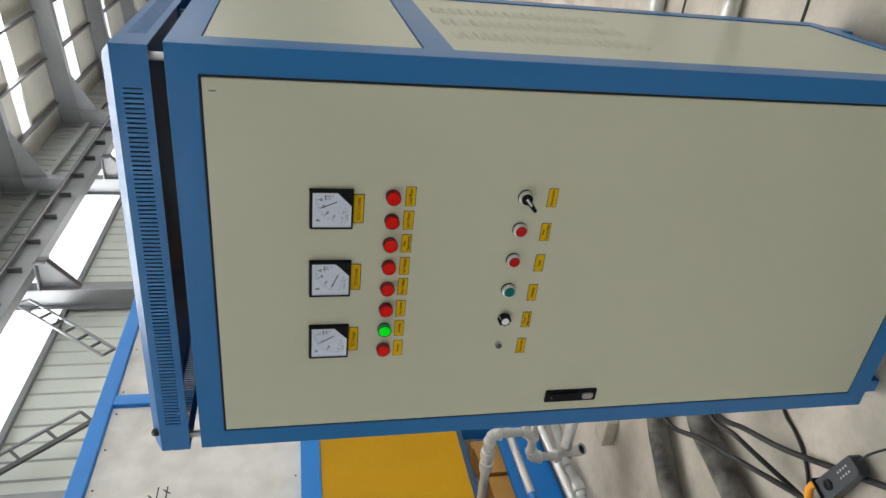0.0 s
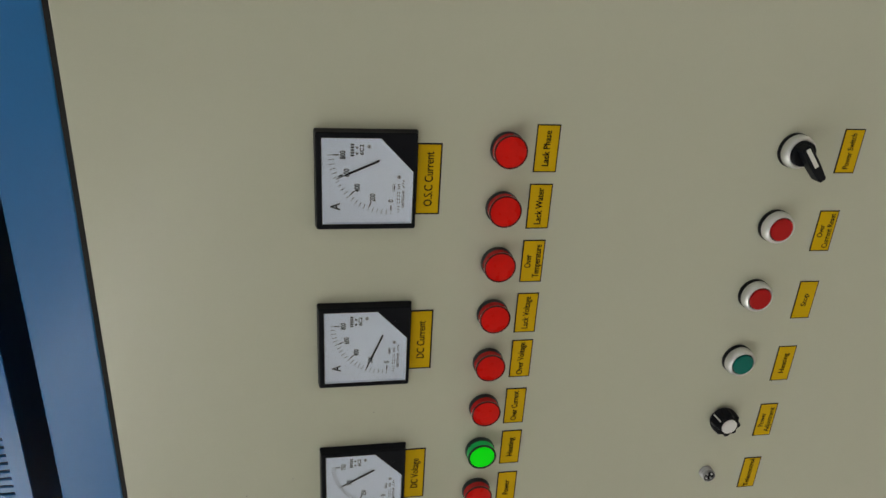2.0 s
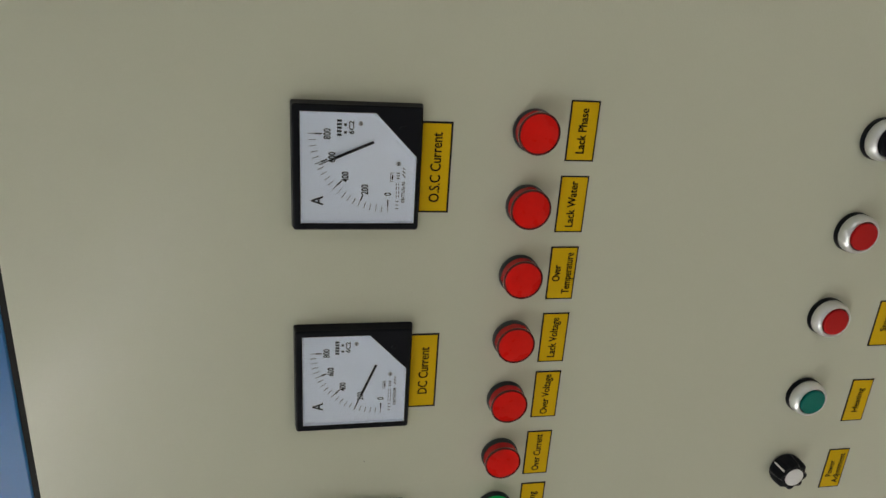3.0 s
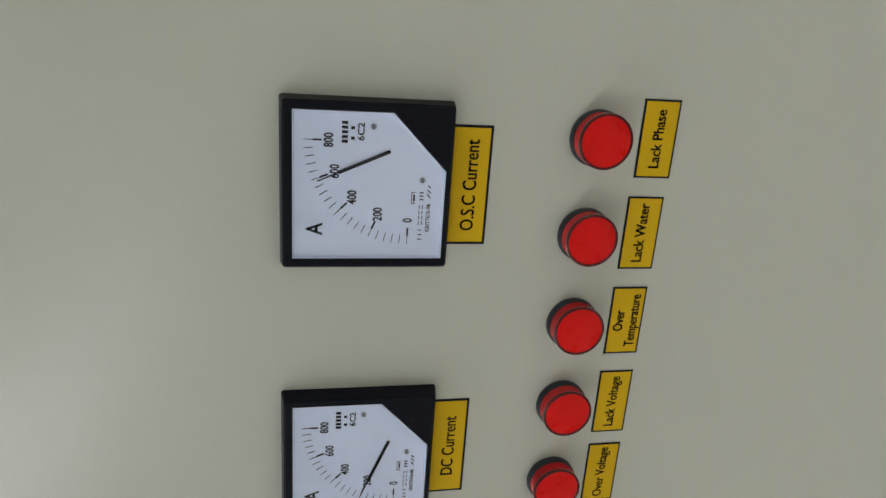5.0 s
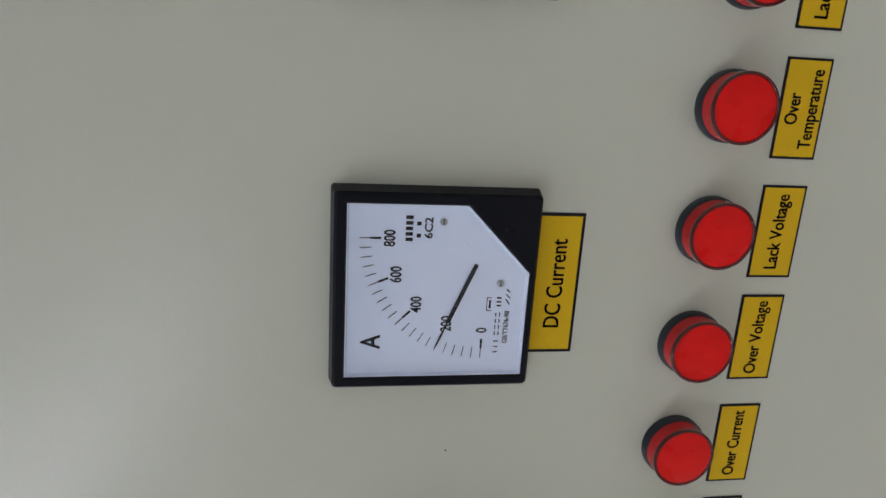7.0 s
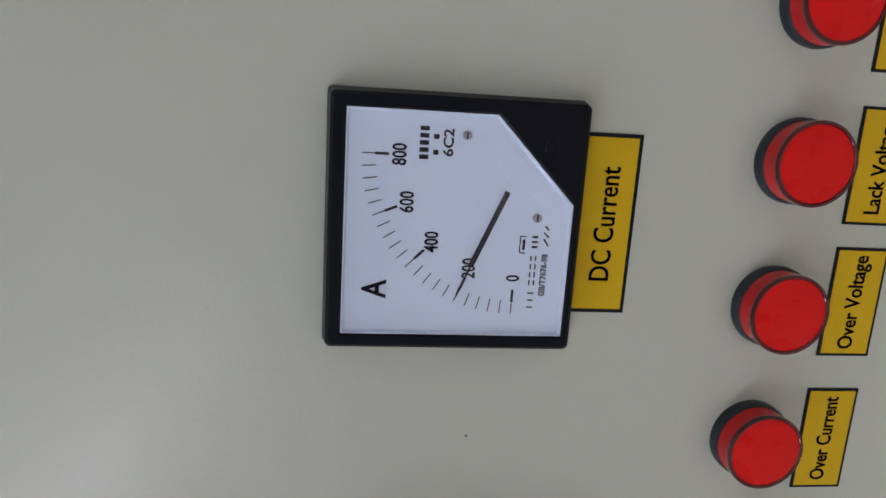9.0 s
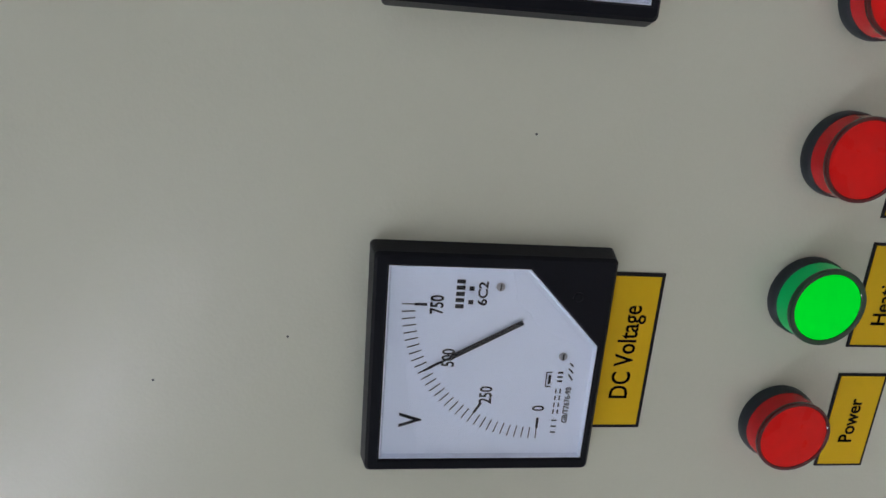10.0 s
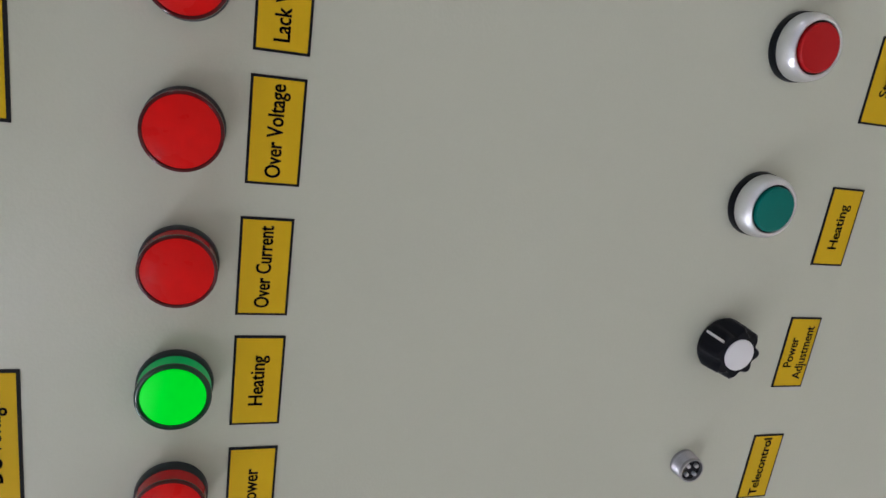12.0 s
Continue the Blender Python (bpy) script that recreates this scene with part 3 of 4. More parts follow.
def grow(points, d):
    """The outline moved outwards by d."""
    n = len(points)
    out = []
    for i in range(n):
        p, a, b = Vector(points[i]), Vector(points[i - 1]), Vector(points[(i + 1) % n])
        d1, d2 = (p - a).normalized(), (b - p).normalized()
        n1, n2 = Vector((d1.y, -d1.x)), Vector((d2.y, -d2.x))
        m = (n1 + n2).normalized()
        out.append(tuple(p + m * d / max(0.3, m.dot(n1))))
    return out


def panel_meter(x0, unit, marks, value, full, label):
    ob = thing("panel_meter", (x0, 0, METER_Z), label, "panel meter", "panel meters on the door")
    # bezel: square ring with rounded corners round the five-sided window
    front = -0.0092
    bm = bmesh.new()
    loops = []
    for d, y, r in ((0.0002, 0.0, 0.0016), (0.0014, front + 0.0012, 0.0018), (0.0024, front, 0.0014)):
        loops.append([bm.verts.new((x, y, z)) for x, z in round_rect(d, 0.080 - d, d, 0.080 - d, r)])
    inn = [bm.verts.new((x, front, z)) for x, z in grow(FACE, 0.0010)]
    inn2 = [bm.verts.new((x, front + 0.0012, z)) for x, z in grow(FACE, 0.0002)]
    for a, b in ((loops[0], loops[1]), (loops[1], loops[2]), (inn, inn2)):
        n = len(a)
        for k in range(n):
            bm.faces.new((a[k], a[(k + 1) % n], b[(k + 1) % n], b[k]))
    rim = [e for ring in (loops[2], inn) for e in {bm.edges.get((ring[k], ring[(k + 1) % len(ring)])) for k in range(len(ring))}]
    bmesh.ops.triangle_fill(bm, use_beauty=True, edges=rim)
    bmesh.ops.recalc_face_normals(bm, faces=bm.faces)
    bz = part("bezel", bm, BLACK, ob, "black square plastic bezel")
    part("zero_screw", lathe([(0.0017, 0), (0.0017, 0.0003), (0.0012, 0.0005)], 20, "y", (0.0657, front, 0.0134)), BLACK, bz)
    bm = bmesh.new()
    wall = [[bm.verts.new((x, y, z)) for x, z in grow(FACE, d)] for d, y in ((0.0001, front + 0.0008), (-0.0006, -0.0066), (0.0006, -0.0066), (0.0012, front + 0.0012))]
    for a, b in zip(wall, wall[1:] + wall[:1]):
        for k in range(5):
            bm.faces.new((a[k], a[(k + 1) % 5], b[(k + 1) % 5], b[k]))
    bmesh.ops.recalc_face_normals(bm, faces=bm.faces)
    part("window_wall", bm, DIAL, ob, "pale inner wall round the dial")
    dial = part("dial", prism(grow(FACE, 0.0004), -0.0035, -0.0068), DIAL, ob, "white printed dial")
    y0, y1 = -0.0068, -0.0070
    ticks = []
    small = marks["small"]
    for k in range(small + 1):
        a = radians(90 * k / small)
        big = k % (small // marks["big"]) == 0
        r0, r1 = 0.0442, 0.0484
        c, s = -math.cos(a), math.sin(a)
        ticks.append((PIV[0] + c * r0, PIV[1] + s * r0, PIV[0] + c * r1, PIV[1] + s * r1, 0.00028))
        if big:
            ticks.append((PIV[0] + c * 0.0405, PIV[1] + s * 0.0405, PIV[0] + c * 0.0445, PIV[1] + s * 0.0445, 0.0008))
    part("scale", bars(ticks, y0, y1), INK, dial)
    words = []
    for k, word in enumerate(marks["words"]):
        a = radians(90 * k / (len(marks["words"]) - 1))
        words.append((PIV[0] - 0.0368 * math.cos(a), PIV[1] + 0.0372 * math.sin(a), word))
    part("figures", lettering(words, 0.0059, (0, 0), y1, 0.74, 0.00012), INK, dial)
    part("unit_letter", lettering([(0.0198, 0.0638, unit)], 0.0104, (0, 0), y1, 0.80, 0.0002), INK, dial)
    # maker's mark as plain bars, type number and small print
    part("makers_mark", bars([(0.0607 + 0.0021 * k, 0.0497, 0.0607 + 0.0021 * k, 0.0524, 0.0013) for k in range(5)] + [(0.0622, 0.0467, 0.0622, 0.0483, 0.0014), (0.0668, 0.0467, 0.0668, 0.0483, 0.0014)], y0, y1), INK, dial)
    part("type_number", lettering([(0.0652, 0.0437, "6C2")], 0.0042, (0, 0), y1, 1.15, 0.0001), INK, dial)
    prt = [(0.0150 + 0.0023 * k, 0.0140, 0.0150 + 0.0023 * k, 0.0158, 0.0004) for k in range(3)]
    prt += [(0.0222 + 0.0026 * k, 0.0142, 0.0238 + 0.0026 * k, 0.0142, 0.0004) for k in range(4)] + [(0.0222 + 0.0026 * k, 0.0157, 0.0238 + 0.0026 * k, 0.0157, 0.0004) for k in range(4)]
    prt += [(0.0345 + 0.0016 * k, 0.0140, 0.0345 + 0.0016 * k, 0.0158, 0.0006) for k in range(3)]
    prt += [(0.0325, 0.0196, 0.0325, 0.0178, 0.0003), (0.0325, 0.0196, 0.0378, 0.0196, 0.0003), (0.0378, 0.0196, 0.0378, 0.0178, 0.0003), (0.0335, 0.0184, 0.0368, 0.0184, 0.0008)]
    prt += [(0.0350, 0.0106, 0.0372, 0.0122, 0.0005), (0.0376, 0.0106, 0.0392, 0.0122, 0.0005), (0.0400, 0.0108, 0.0412, 0.0120, 0.0005)]
    part("small_print", bars(prt, y0, y1), INK, dial)
    part("standard_number", lettering([(0.0255, 0.0113, "GB/T7676-98")], 0.0027, (0, 0), y1, 0.92, 0.00006), INK, dial)
    for sx, sz in ((0.0677, 0.0384), (0.0437, 0.0149)):
        sc = part("dial_screw", lathe([(0.0014, 0.0068), (0.0014, 0.0073), (0.0009, 0.0076)], 16, "y", (sx, 0, sz)), DULL_CHROME, dial, "", True)
        part("slot", boxes((sx - 0.0010, sx + 0.0010, -0.00775, -0.0075, sz - 0.00022, sz + 0.00022)), INK, sc)
    a = radians(90 * value / full)
    c, s = -math.cos(a), math.sin(a)
    part("needle", bars([(PIV[0] + c * 0.0105, PIV[1] + s * 0.0105, PIV[0] + c * 0.036, PIV[1] + s * 0.036, 0.0016), (PIV[0] + c * 0.036, PIV[1] + s * 0.036, PIV[0] + c * 0.0462, PIV[1] + s * 0.0462, 0.0005)], -0.0075, -0.0079), INK, ob, "black pointer")
    # white mask over the works at the cut corner
    part("works_cover", prism([(0.0478, 0.0070), (0.0735, 0.0320), (0.0735, 0.0350), (0.0630, 0.0322), (0.0535, 0.0232), (0.0458, 0.0070)], -0.0069, -0.00706, 0.00012, 2), DIAL, ob, "white cover over the works")
    cov = part("cover_glass", prism(FACE, -0.0083, -0.0088), GLASS, ob, "clear window")
    cov.visible_shadow = False
    return ob


AMPS = {"small": 20, "big": 4, "words": ("0", "200", "400", "600", "800")}
VOLTS = {"small": 30, "big": 3, "words": ("0", "250", "500", "750")}
panel_meter(METER_X[0], "A", AMPS, 588, 800, "black square ammeter with white dial, needle near six hundred")
panel_meter(METER_X[1], "A", AMPS, 203, 800, "black square ammeter with white dial, needle near two hundred")
panel_meter(METER_X[2], "V", VOLTS, 504, 750, "black square voltmeter with white dial, needle at five hundred")


# ---- label plates ----
def label_plate(x0, x1, z0, z1, lines, size, squeeze, what, line=0.0010, bold=0.0001):
    cx, cz = (x0 + x1) / 2, (z0 + z1) / 2
    ob = thing("label_plate", (cx, 0, cz), what, "label", "yellow label plates")
    w, h = (x1 - x0) / 2, (z1 - z0) / 2
    part("border", boxes((-w, w, -0.0005, 0.0, -h, h)), INK, ob, "black printed border")
    part("face", boxes((-w + line, w - line, -0.0007, -0.0002, -h + line, h - line)), YELLOW, ob, "yellow plate face")
    part("lettering", lettering([(e, dz, word) for dz, word in lines for e in (-0.00008, 0.00008)], size, (0, 0), -0.0008, squeeze, bold), INK, ob)
    return ob


for x0, z0, words in ((0.1152, 1.4121, "O.S.C Current"), (-0.0311, 1.4122, "DC Current"), (-0.1784, 1.4122, "DC Voltage")):
    label_plate(x0, x0 + 0.0588, z0, z0 + 0.0204, [(-0.0007, words)], 0.0096, 0.78, "yellow label plate reading %s below a meter" % words, 0.0013, 0.00007)
LAMPS = (("Lack Phase", 0.1507, 1.3173), ("Lack Water", 0.1016, 1.3182), ("Over/Temperature", 0.0519, 1.3187), ("Lack Voltage", 0.0018, 1.3188),
         ("Over Voltage", -0.0454, 1.3189), ("Over Current", -0.0972, 1.3196), ("Heating", -0.1453, 1.3193), ("Power", -0.1953, 1.3190))
for words, x0, z0 in LAMPS:
    rows = words.split("/")
    lines = [(0.0038, rows[0]), (-0.0042, rows[1])] if len(rows) > 1 else [(0, words)]
    label_plate(x0, x0 + 0.0393, z0, z0 + 0.0196, lines, 0.0080, {"Over Voltage": 0.78, "Lack Voltage": 0.78, "Lack Water": 0.84, "Lack Phase": 0.84, "Heating": 0.90, "Power": 0.88}.get(words, 0.72), "yellow label plate reading %s" % " ".join(rows))
KEY_ROWS = (("Power Switch", 0.1504, 1.0402), ("Over/Current Reset", 0.0756, 1.0423), ("Stop", 0.0048, 1.0421), ("Heating", -0.0660, 1.0452), ("Power/Adjustment", -0.1341, 1.0472), ("Telecontrol", -0.2026, 1.0486))
for words, x0, z0 in KEY_ROWS:
    rows = words.split("/")
    lines = [(0.0038, rows[0]), (-0.0042, rows[1])] if len(rows) > 1 else [(0, words)]
    label_plate(x0, x0 + 0.0398, z0, z0 + 0.0198, lines, 0.0078, {"Heating": 0.95, "Telecontrol": 0.98, "Stop": 0.95, "Power/Adjustment": 0.82}.get(words, 0.74), "yellow label plate reading %s" % " ".join(rows))


# ---- pilot lamps ----
def pilot_lamp(place, side, rim, face, what, r=0.0123):
    ob = thing("pilot_lamp", place, what, "indicator lamp", "pilot lamps")
    part("base_ring", lathe([(0.0139, 0), (0.0141, 0.0008), (0.0140, 0.0036), (0.0137, 0.0043), (0.0134, 0.0047)], 56), SLATE, ob, "dark slate base ring", True)
    lens = part("lens", lathe([(0.0133, 0.0042), (0.0134, 0.0112), (0.0129, 0.0118)], 56), side, ob, "", True)
    part("lens_rim", lathe([(0.0134, 0.0108), (0.01365, 0.0113), (0.01365, 0.0119), (0.0135, 0.0124), (0.0131, 0.0126), (r + 0.0003, 0.0125), (r, 0.0121), (r - 0.0001, 0.0114)], 56), rim, lens, "dark glossy lens rim", True)
    part("lens_face", lathe([(r, 0.0108), (r, 0.0121), (r - 0.0010, 0.01235), (0.0060, 0.0126), (0.0005, 0.01265)], 56), face, lens, "", True)
    return ob


LAMP_Z = 1.3598
xs = [0.1700 - 0.0493 * k for k in range(8)]
red = pilot_lamp((xs[0], 0, LAMP_Z), RED, DARK_RED, RED_FACE, "round red plastic pilot lamp above its label")
for i in (1, 2, 3, 4, 5, 7):
    copy_thing(red, Matrix.Translation((xs[i], 0, LAMP_Z)) @ pose(0, 0, 0, 0, (37 * i) % 360, 0))
pilot_lamp((xs[6], 0, LAMP_Z), GREEN_SIDE, DARK_GREEN, GREEN_LIT, "round green pilot lamp, lit, above its label", 0.0116)


# ---- push buttons and switches ----
KEY_Z = 1.1090


def push_button(place, capmat, what):
    ob = thing("push_button", place, what, "push button", "push buttons")
    part("base_ring", lathe([(0.0149, 0), (0.0151, 0.0008), (0.0149, 0.0037), (0.0138, 0.0041)], 48), BLACK, ob, "black base ring", True)
    part("collar", lathe([(0.0143, 0.0036), (0.0146, 0.0042), (0.0145, 0.0078), (0.0139, 0.0104), (0.0130, 0.0119), (0.0120, 0.0124), (0.0113, 0.0122), (0.0111, 0.0106)], 48), CHROME, ob, "satin chrome collar", True)
    # Black ring stands in for the shade between collar and cap
    part("gap_shade", lathe([(0.0112, 0.0105), (0.0112, 0.0114), (0.0104, 0.0114)], 40), SEAM_AND_SHADE, ob, "black ring for the shade in the gap round the cap")
    part("button_cap", lathe([(0.0104, 0.0100), (0.0104, 0.0130), (0.0098, 0.0136), (0.0040, 0.0139), (0.0005, 0.0139)], 48), capmat, ob, "", True)
    return ob


push_button((0.1020, 0, KEY_Z - 0.0030), RED_CAP, "red push button in a chrome collar")
push_button((0.0334, 0, KEY_Z), RED_CAP, "red stop button in a chrome collar")
push_button((-0.0373, 0, KEY_Z), GREEN_CAP, "dark green push button in a chrome collar")

sel = thing("selector_switch", (0.1712, 0, KEY_Z - 0.0036), "black rotary selector switch with chrome collar and white mark", "switch")
part("base_ring", lathe([(0.0149, 0), (0.0151, 0.0008), (0.0149, 0.0037), (0.0138, 0.0041)], 48), BLACK, sel, "black base ring", True)
part("collar", lathe([(0.0143, 0.0036), (0.0146, 0.0042), (0.0145, 0.0078), (0.0139, 0.0104), (0.0130, 0.0119), (0.0120, 0.0124), (0.0113, 0.0122), (0.0111, 0.0106)], 48), CHROME, sel, "satin chrome collar", True)
part("hub", lathe([(0.0108, 0.010), (0.0108, 0.0150), (0.0100, 0.0158)], 40), BLACK, sel, "", True)
lev = part("lever", prism([(-0.0042, 0.0085), (-0.0030, 0.0102), (0.0030, 0.0102), (0.0042, 0.0085), (0.0046, -0.0080), (0.0036, -0.0250), (0.0024, -0.0272), (-0.0024, -0.0272), (-0.0036, -0.0250), (-0.0046, -0.0080)], -0.0140, -0.0245, 0.0016, 3), BLACK, sel, "black lever handle")
lev.rotation_euler = (0, radians(50), 0)
part("white_mark", boxes((-0.0018, 0.0018, -0.0250, -0.0243, -0.0110, 0.0086), bevel=0.0002), WHITE, lev, "white pointer stripe")

knob = thing("power_knob", (-0.1085, 0, KEY_Z - 0.001), "black fluted control knob with silver cap and white line", "knob")
bm = bmesh.new()
rings = []
for r, h, flute in ((0.0134, 0.001, 0.0), (0.0138, 0.0022, 0.0002), (0.0132, 0.0040, 0.0011), (0.0119, 0.0128, 0.0017), (0.0108, 0.0143, 0.0012)):
    rings.append([bm.verts.new(((r + flute * math.cos(8 * 2 * math.pi * k / 72)) * math.cos(2 * math.pi * k / 72), -h, (r + flute * math.cos(8 * 2 * math.pi * k / 72)) * math.sin(2 * math.pi * k / 72))) for k in range(72)])
for a, b in zip(rings, rings[1:]):
    for k in range(72):
        bm.faces.new((a[k], a[(k + 1) % 72], b[(k + 1) % 72], b[k]))
bm.faces.new(rings[0])
bm.faces.new(rings[-1])
bmesh.ops.recalc_face_normals(bm, faces=bm.faces)
part("knob_body", bm, BLACK, knob, "black fluted plastic body", True)
part("knob_cap", lathe([(0.0080, 0.0138), (0.0080, 0.0150), (0.0074, 0.0153)], 40), ALU, knob, "silver cap", True)
bm = bmesh.new()
box(bm, -0.0006, 0.0006, -0.0144, -0.0036, 0.0, 0.0012)
for v in bm.verts:
    v.co.z += 0.0134 - (-v.co.y - 0.0036) * 0.10
ln = part("white_line", bm, WHITE, knob, "white pointer line")
ln.rotation_euler = (0, radians(32), 0)

sock = thing("control_socket", (-0.1768, 0, KEY_Z + 0.0018), "small round metal socket with four bright pins", "socket")
turns = [(0.0074, 0.0), (0.0074, 0.0014)]
for k in range(6):
    turns += [(0.0070, 0.0018 + 0.0009 * k), (0.0066, 0.0022 + 0.0009 * k)]
part("shell", lathe(turns + [(0.0069, 0.0075), (0.0066, 0.0084), (0.0060, 0.0084), (0.0058, 0.0062)], 36), DULL_CHROME, sock, "threaded nickel shell", True)
part("insert", lathe([(0.0058, 0.0055), (0.0058, 0.0066)], 30), BLACK, sock)
for sx, sz in ((0.0024, 0.0024), (-0.0024, 0.0024), (0.0024, -0.0024), (-0.0024, -0.0024)):
    part("pin", lathe([(0.0011, 0.0066), (0.0011, 0.0080), (0.0006, 0.0085)], 12, "y", (sx, 0, sz)), CHROME, sock)

# ---- door lock ----
lk = thing("door_lock", (-0.3312, 0, 0.914), "black flush cabinet lock with a silver push key", "lock")
part("lock_plate", prism(round_rect(-0.0165, 0.0165, -0.0625, 0.0625, 0.003), 0, -0.0045, 0.0012), BLACK, lk, "black oblong plate")
part("lever", prism(round_rect(-0.0115, 0.0115, -0.018, 0.056, 0.004), -0.0045, -0.0085, 0.0015), BLACK, lk, "black swing lever")
part("push_key", prism(round_rect(-0.0085, 0.0085, -0.053, -0.027, 0.0060, 8), -0.0045, -0.0090, 0.0015), DULL_CHROME, lk, "dull silver oval push key")
part("pivot", lathe([(0.003, 0.0085), (0.003, 0.0095)], 16, "y", (0, 0, 0.050)), METER_GREY, lk)

# ---- the big blue-framed machine beside the cabinet ----
MX = -2.2
mc = thing("framed_machine", (MX, 0, 0), "large machine with blue frame, grey panels and yellow sheet", "machine")
part("frame", boxes((-0.09, 0.0, 0.3, 5.2, 2.585, 2.672), (-0.09, 0.0, 0.3, 5.2, 1.405, 1.51), (-0.085, -0.003, 2.195, 2.282, 1.51, 2.585),
                    (-0.085, -0.003, 0.31, 0.40, 0.0, 2.585), (-0.085, -0.003, 4.9, 5.0, 0.0, 2.585), bevel=0.003), BRIGHT_BLUE, mc, "bright blue steel frame")
for y0, y1 in ((0.40, 2.192), (2.285, 4.898)):
    p = part("grey_panel", boxes((-0.05, -0.03, y0, y1, 1.512, 2.583)), PANEL, mc, "grey stained fibre-cement panel")
    for k in range(7):
        yy = y0 + 0.05 + k * (y1 - y0 - 0.1) / 6
        for zz in (1.54, 2.555):
            part("screw", lathe([(0.0055, 0.03), (0.0055, 0.033), (0.003, 0.035)], 10, "y"), CARBON, p).matrix_local = Matrix.Translation((-0.06, yy, zz)) @ pose(0, 0, 0, 0, 0, 90)
part("yellow_sheet", boxes((-0.07, -0.012, 0.40, 4.9, 0.600, 1.403)), YELLOW_SHEET, mc, "yellow painted sheet")
# Rail colour is darkened for the shade under the yellow sheet
part("lower_rail", boxes((-0.085, -0.030, 0.40, 4.898, 0.560, 0.598), bevel=0.003), SHADED_BLUE, mc, "blue rail under the yellow sheet, darkened for shade")
part("housing", boxes((-2.4, -0.09, 0.32, 5.15, 0.62, 2.60)), PANEL, mc)
part("base_beam", boxes((-0.55, -0.22, 0.3, 5.2, 0.0, 0.285), (-0.56, -0.20, 0.3, 5.2, 0.270, 0.290), bevel=0.003), BRIGHT_BLUE, mc, "blue base beam")
for yy in (0.90, 2.02):
    part("cross_member", boxes((-0.30, -0.16, yy, yy + 0.08, 0.292, 0.60), bevel=0.002), BRIGHT_BLUE, mc, "blue post under the sheet")
wr = [(1.36, 2.235, 1.52, 2.235), (1.36, 2.235, 1.36, 2.27), (1.36, 2.27, 1.40, 2.27), (1.43, 2.24, 1.47, 2.28), (1.38, 2.19, 1.52, 2.19), (1.40, 2.17, 1.40, 2.21), (1.47, 2.17, 1.50, 2.21)]
bm = bars([(y, z, y2, z2, 0.006) for y, z, y2, z2 in wr], 0, -0.001)
bm.transform(pose(-0.0295, 0.05, 0, 0, 0, 90))
part("marker_strokes", bm, INK, mc, "dark hand-drawn marks")

# carton and pipes
cb = thing("cardboard_box", (-2.52, 1.46, 0.290), "brown cardboard box with raised flaps on the blue base beam", "box")
part("carton", boxes((-0.10, 0.10, -0.18, 0.17, 0.0, 0.13), bevel=0.002), CARTON, cb)
bm = prism([(0.10, 0.14), (0.10, 0.17), (0.098, 0.175), (0.05, 0.172), (0.05, 0.0), (0.10, 0.0)], 0.46, 0.20)
part("flap", bm, CARTON, cb)
bm = bmesh.new()
bm.faces.new([bm.verts.new(p) for p in ((0.115, 0.40, 0.165), (0.115, 0.17, 0.150), (0.21, 0.10, 0.285), (0.20, 0.14, 0.295))])
bmesh.ops.solidify(bm, geom=bm.faces[:], thickness=0.004)
part("flap", bm, CARTON, cb, "upright orange-brown flap")
bk = thing("concrete_block", (-1.62, 1.17, 0.0), "small grey concrete block on the floor", "block")
part("block", boxes((-0.075, 0.075, -0.05, 0.05, 0.0, 0.065), bevel=0.004), CONCRETE, bk)


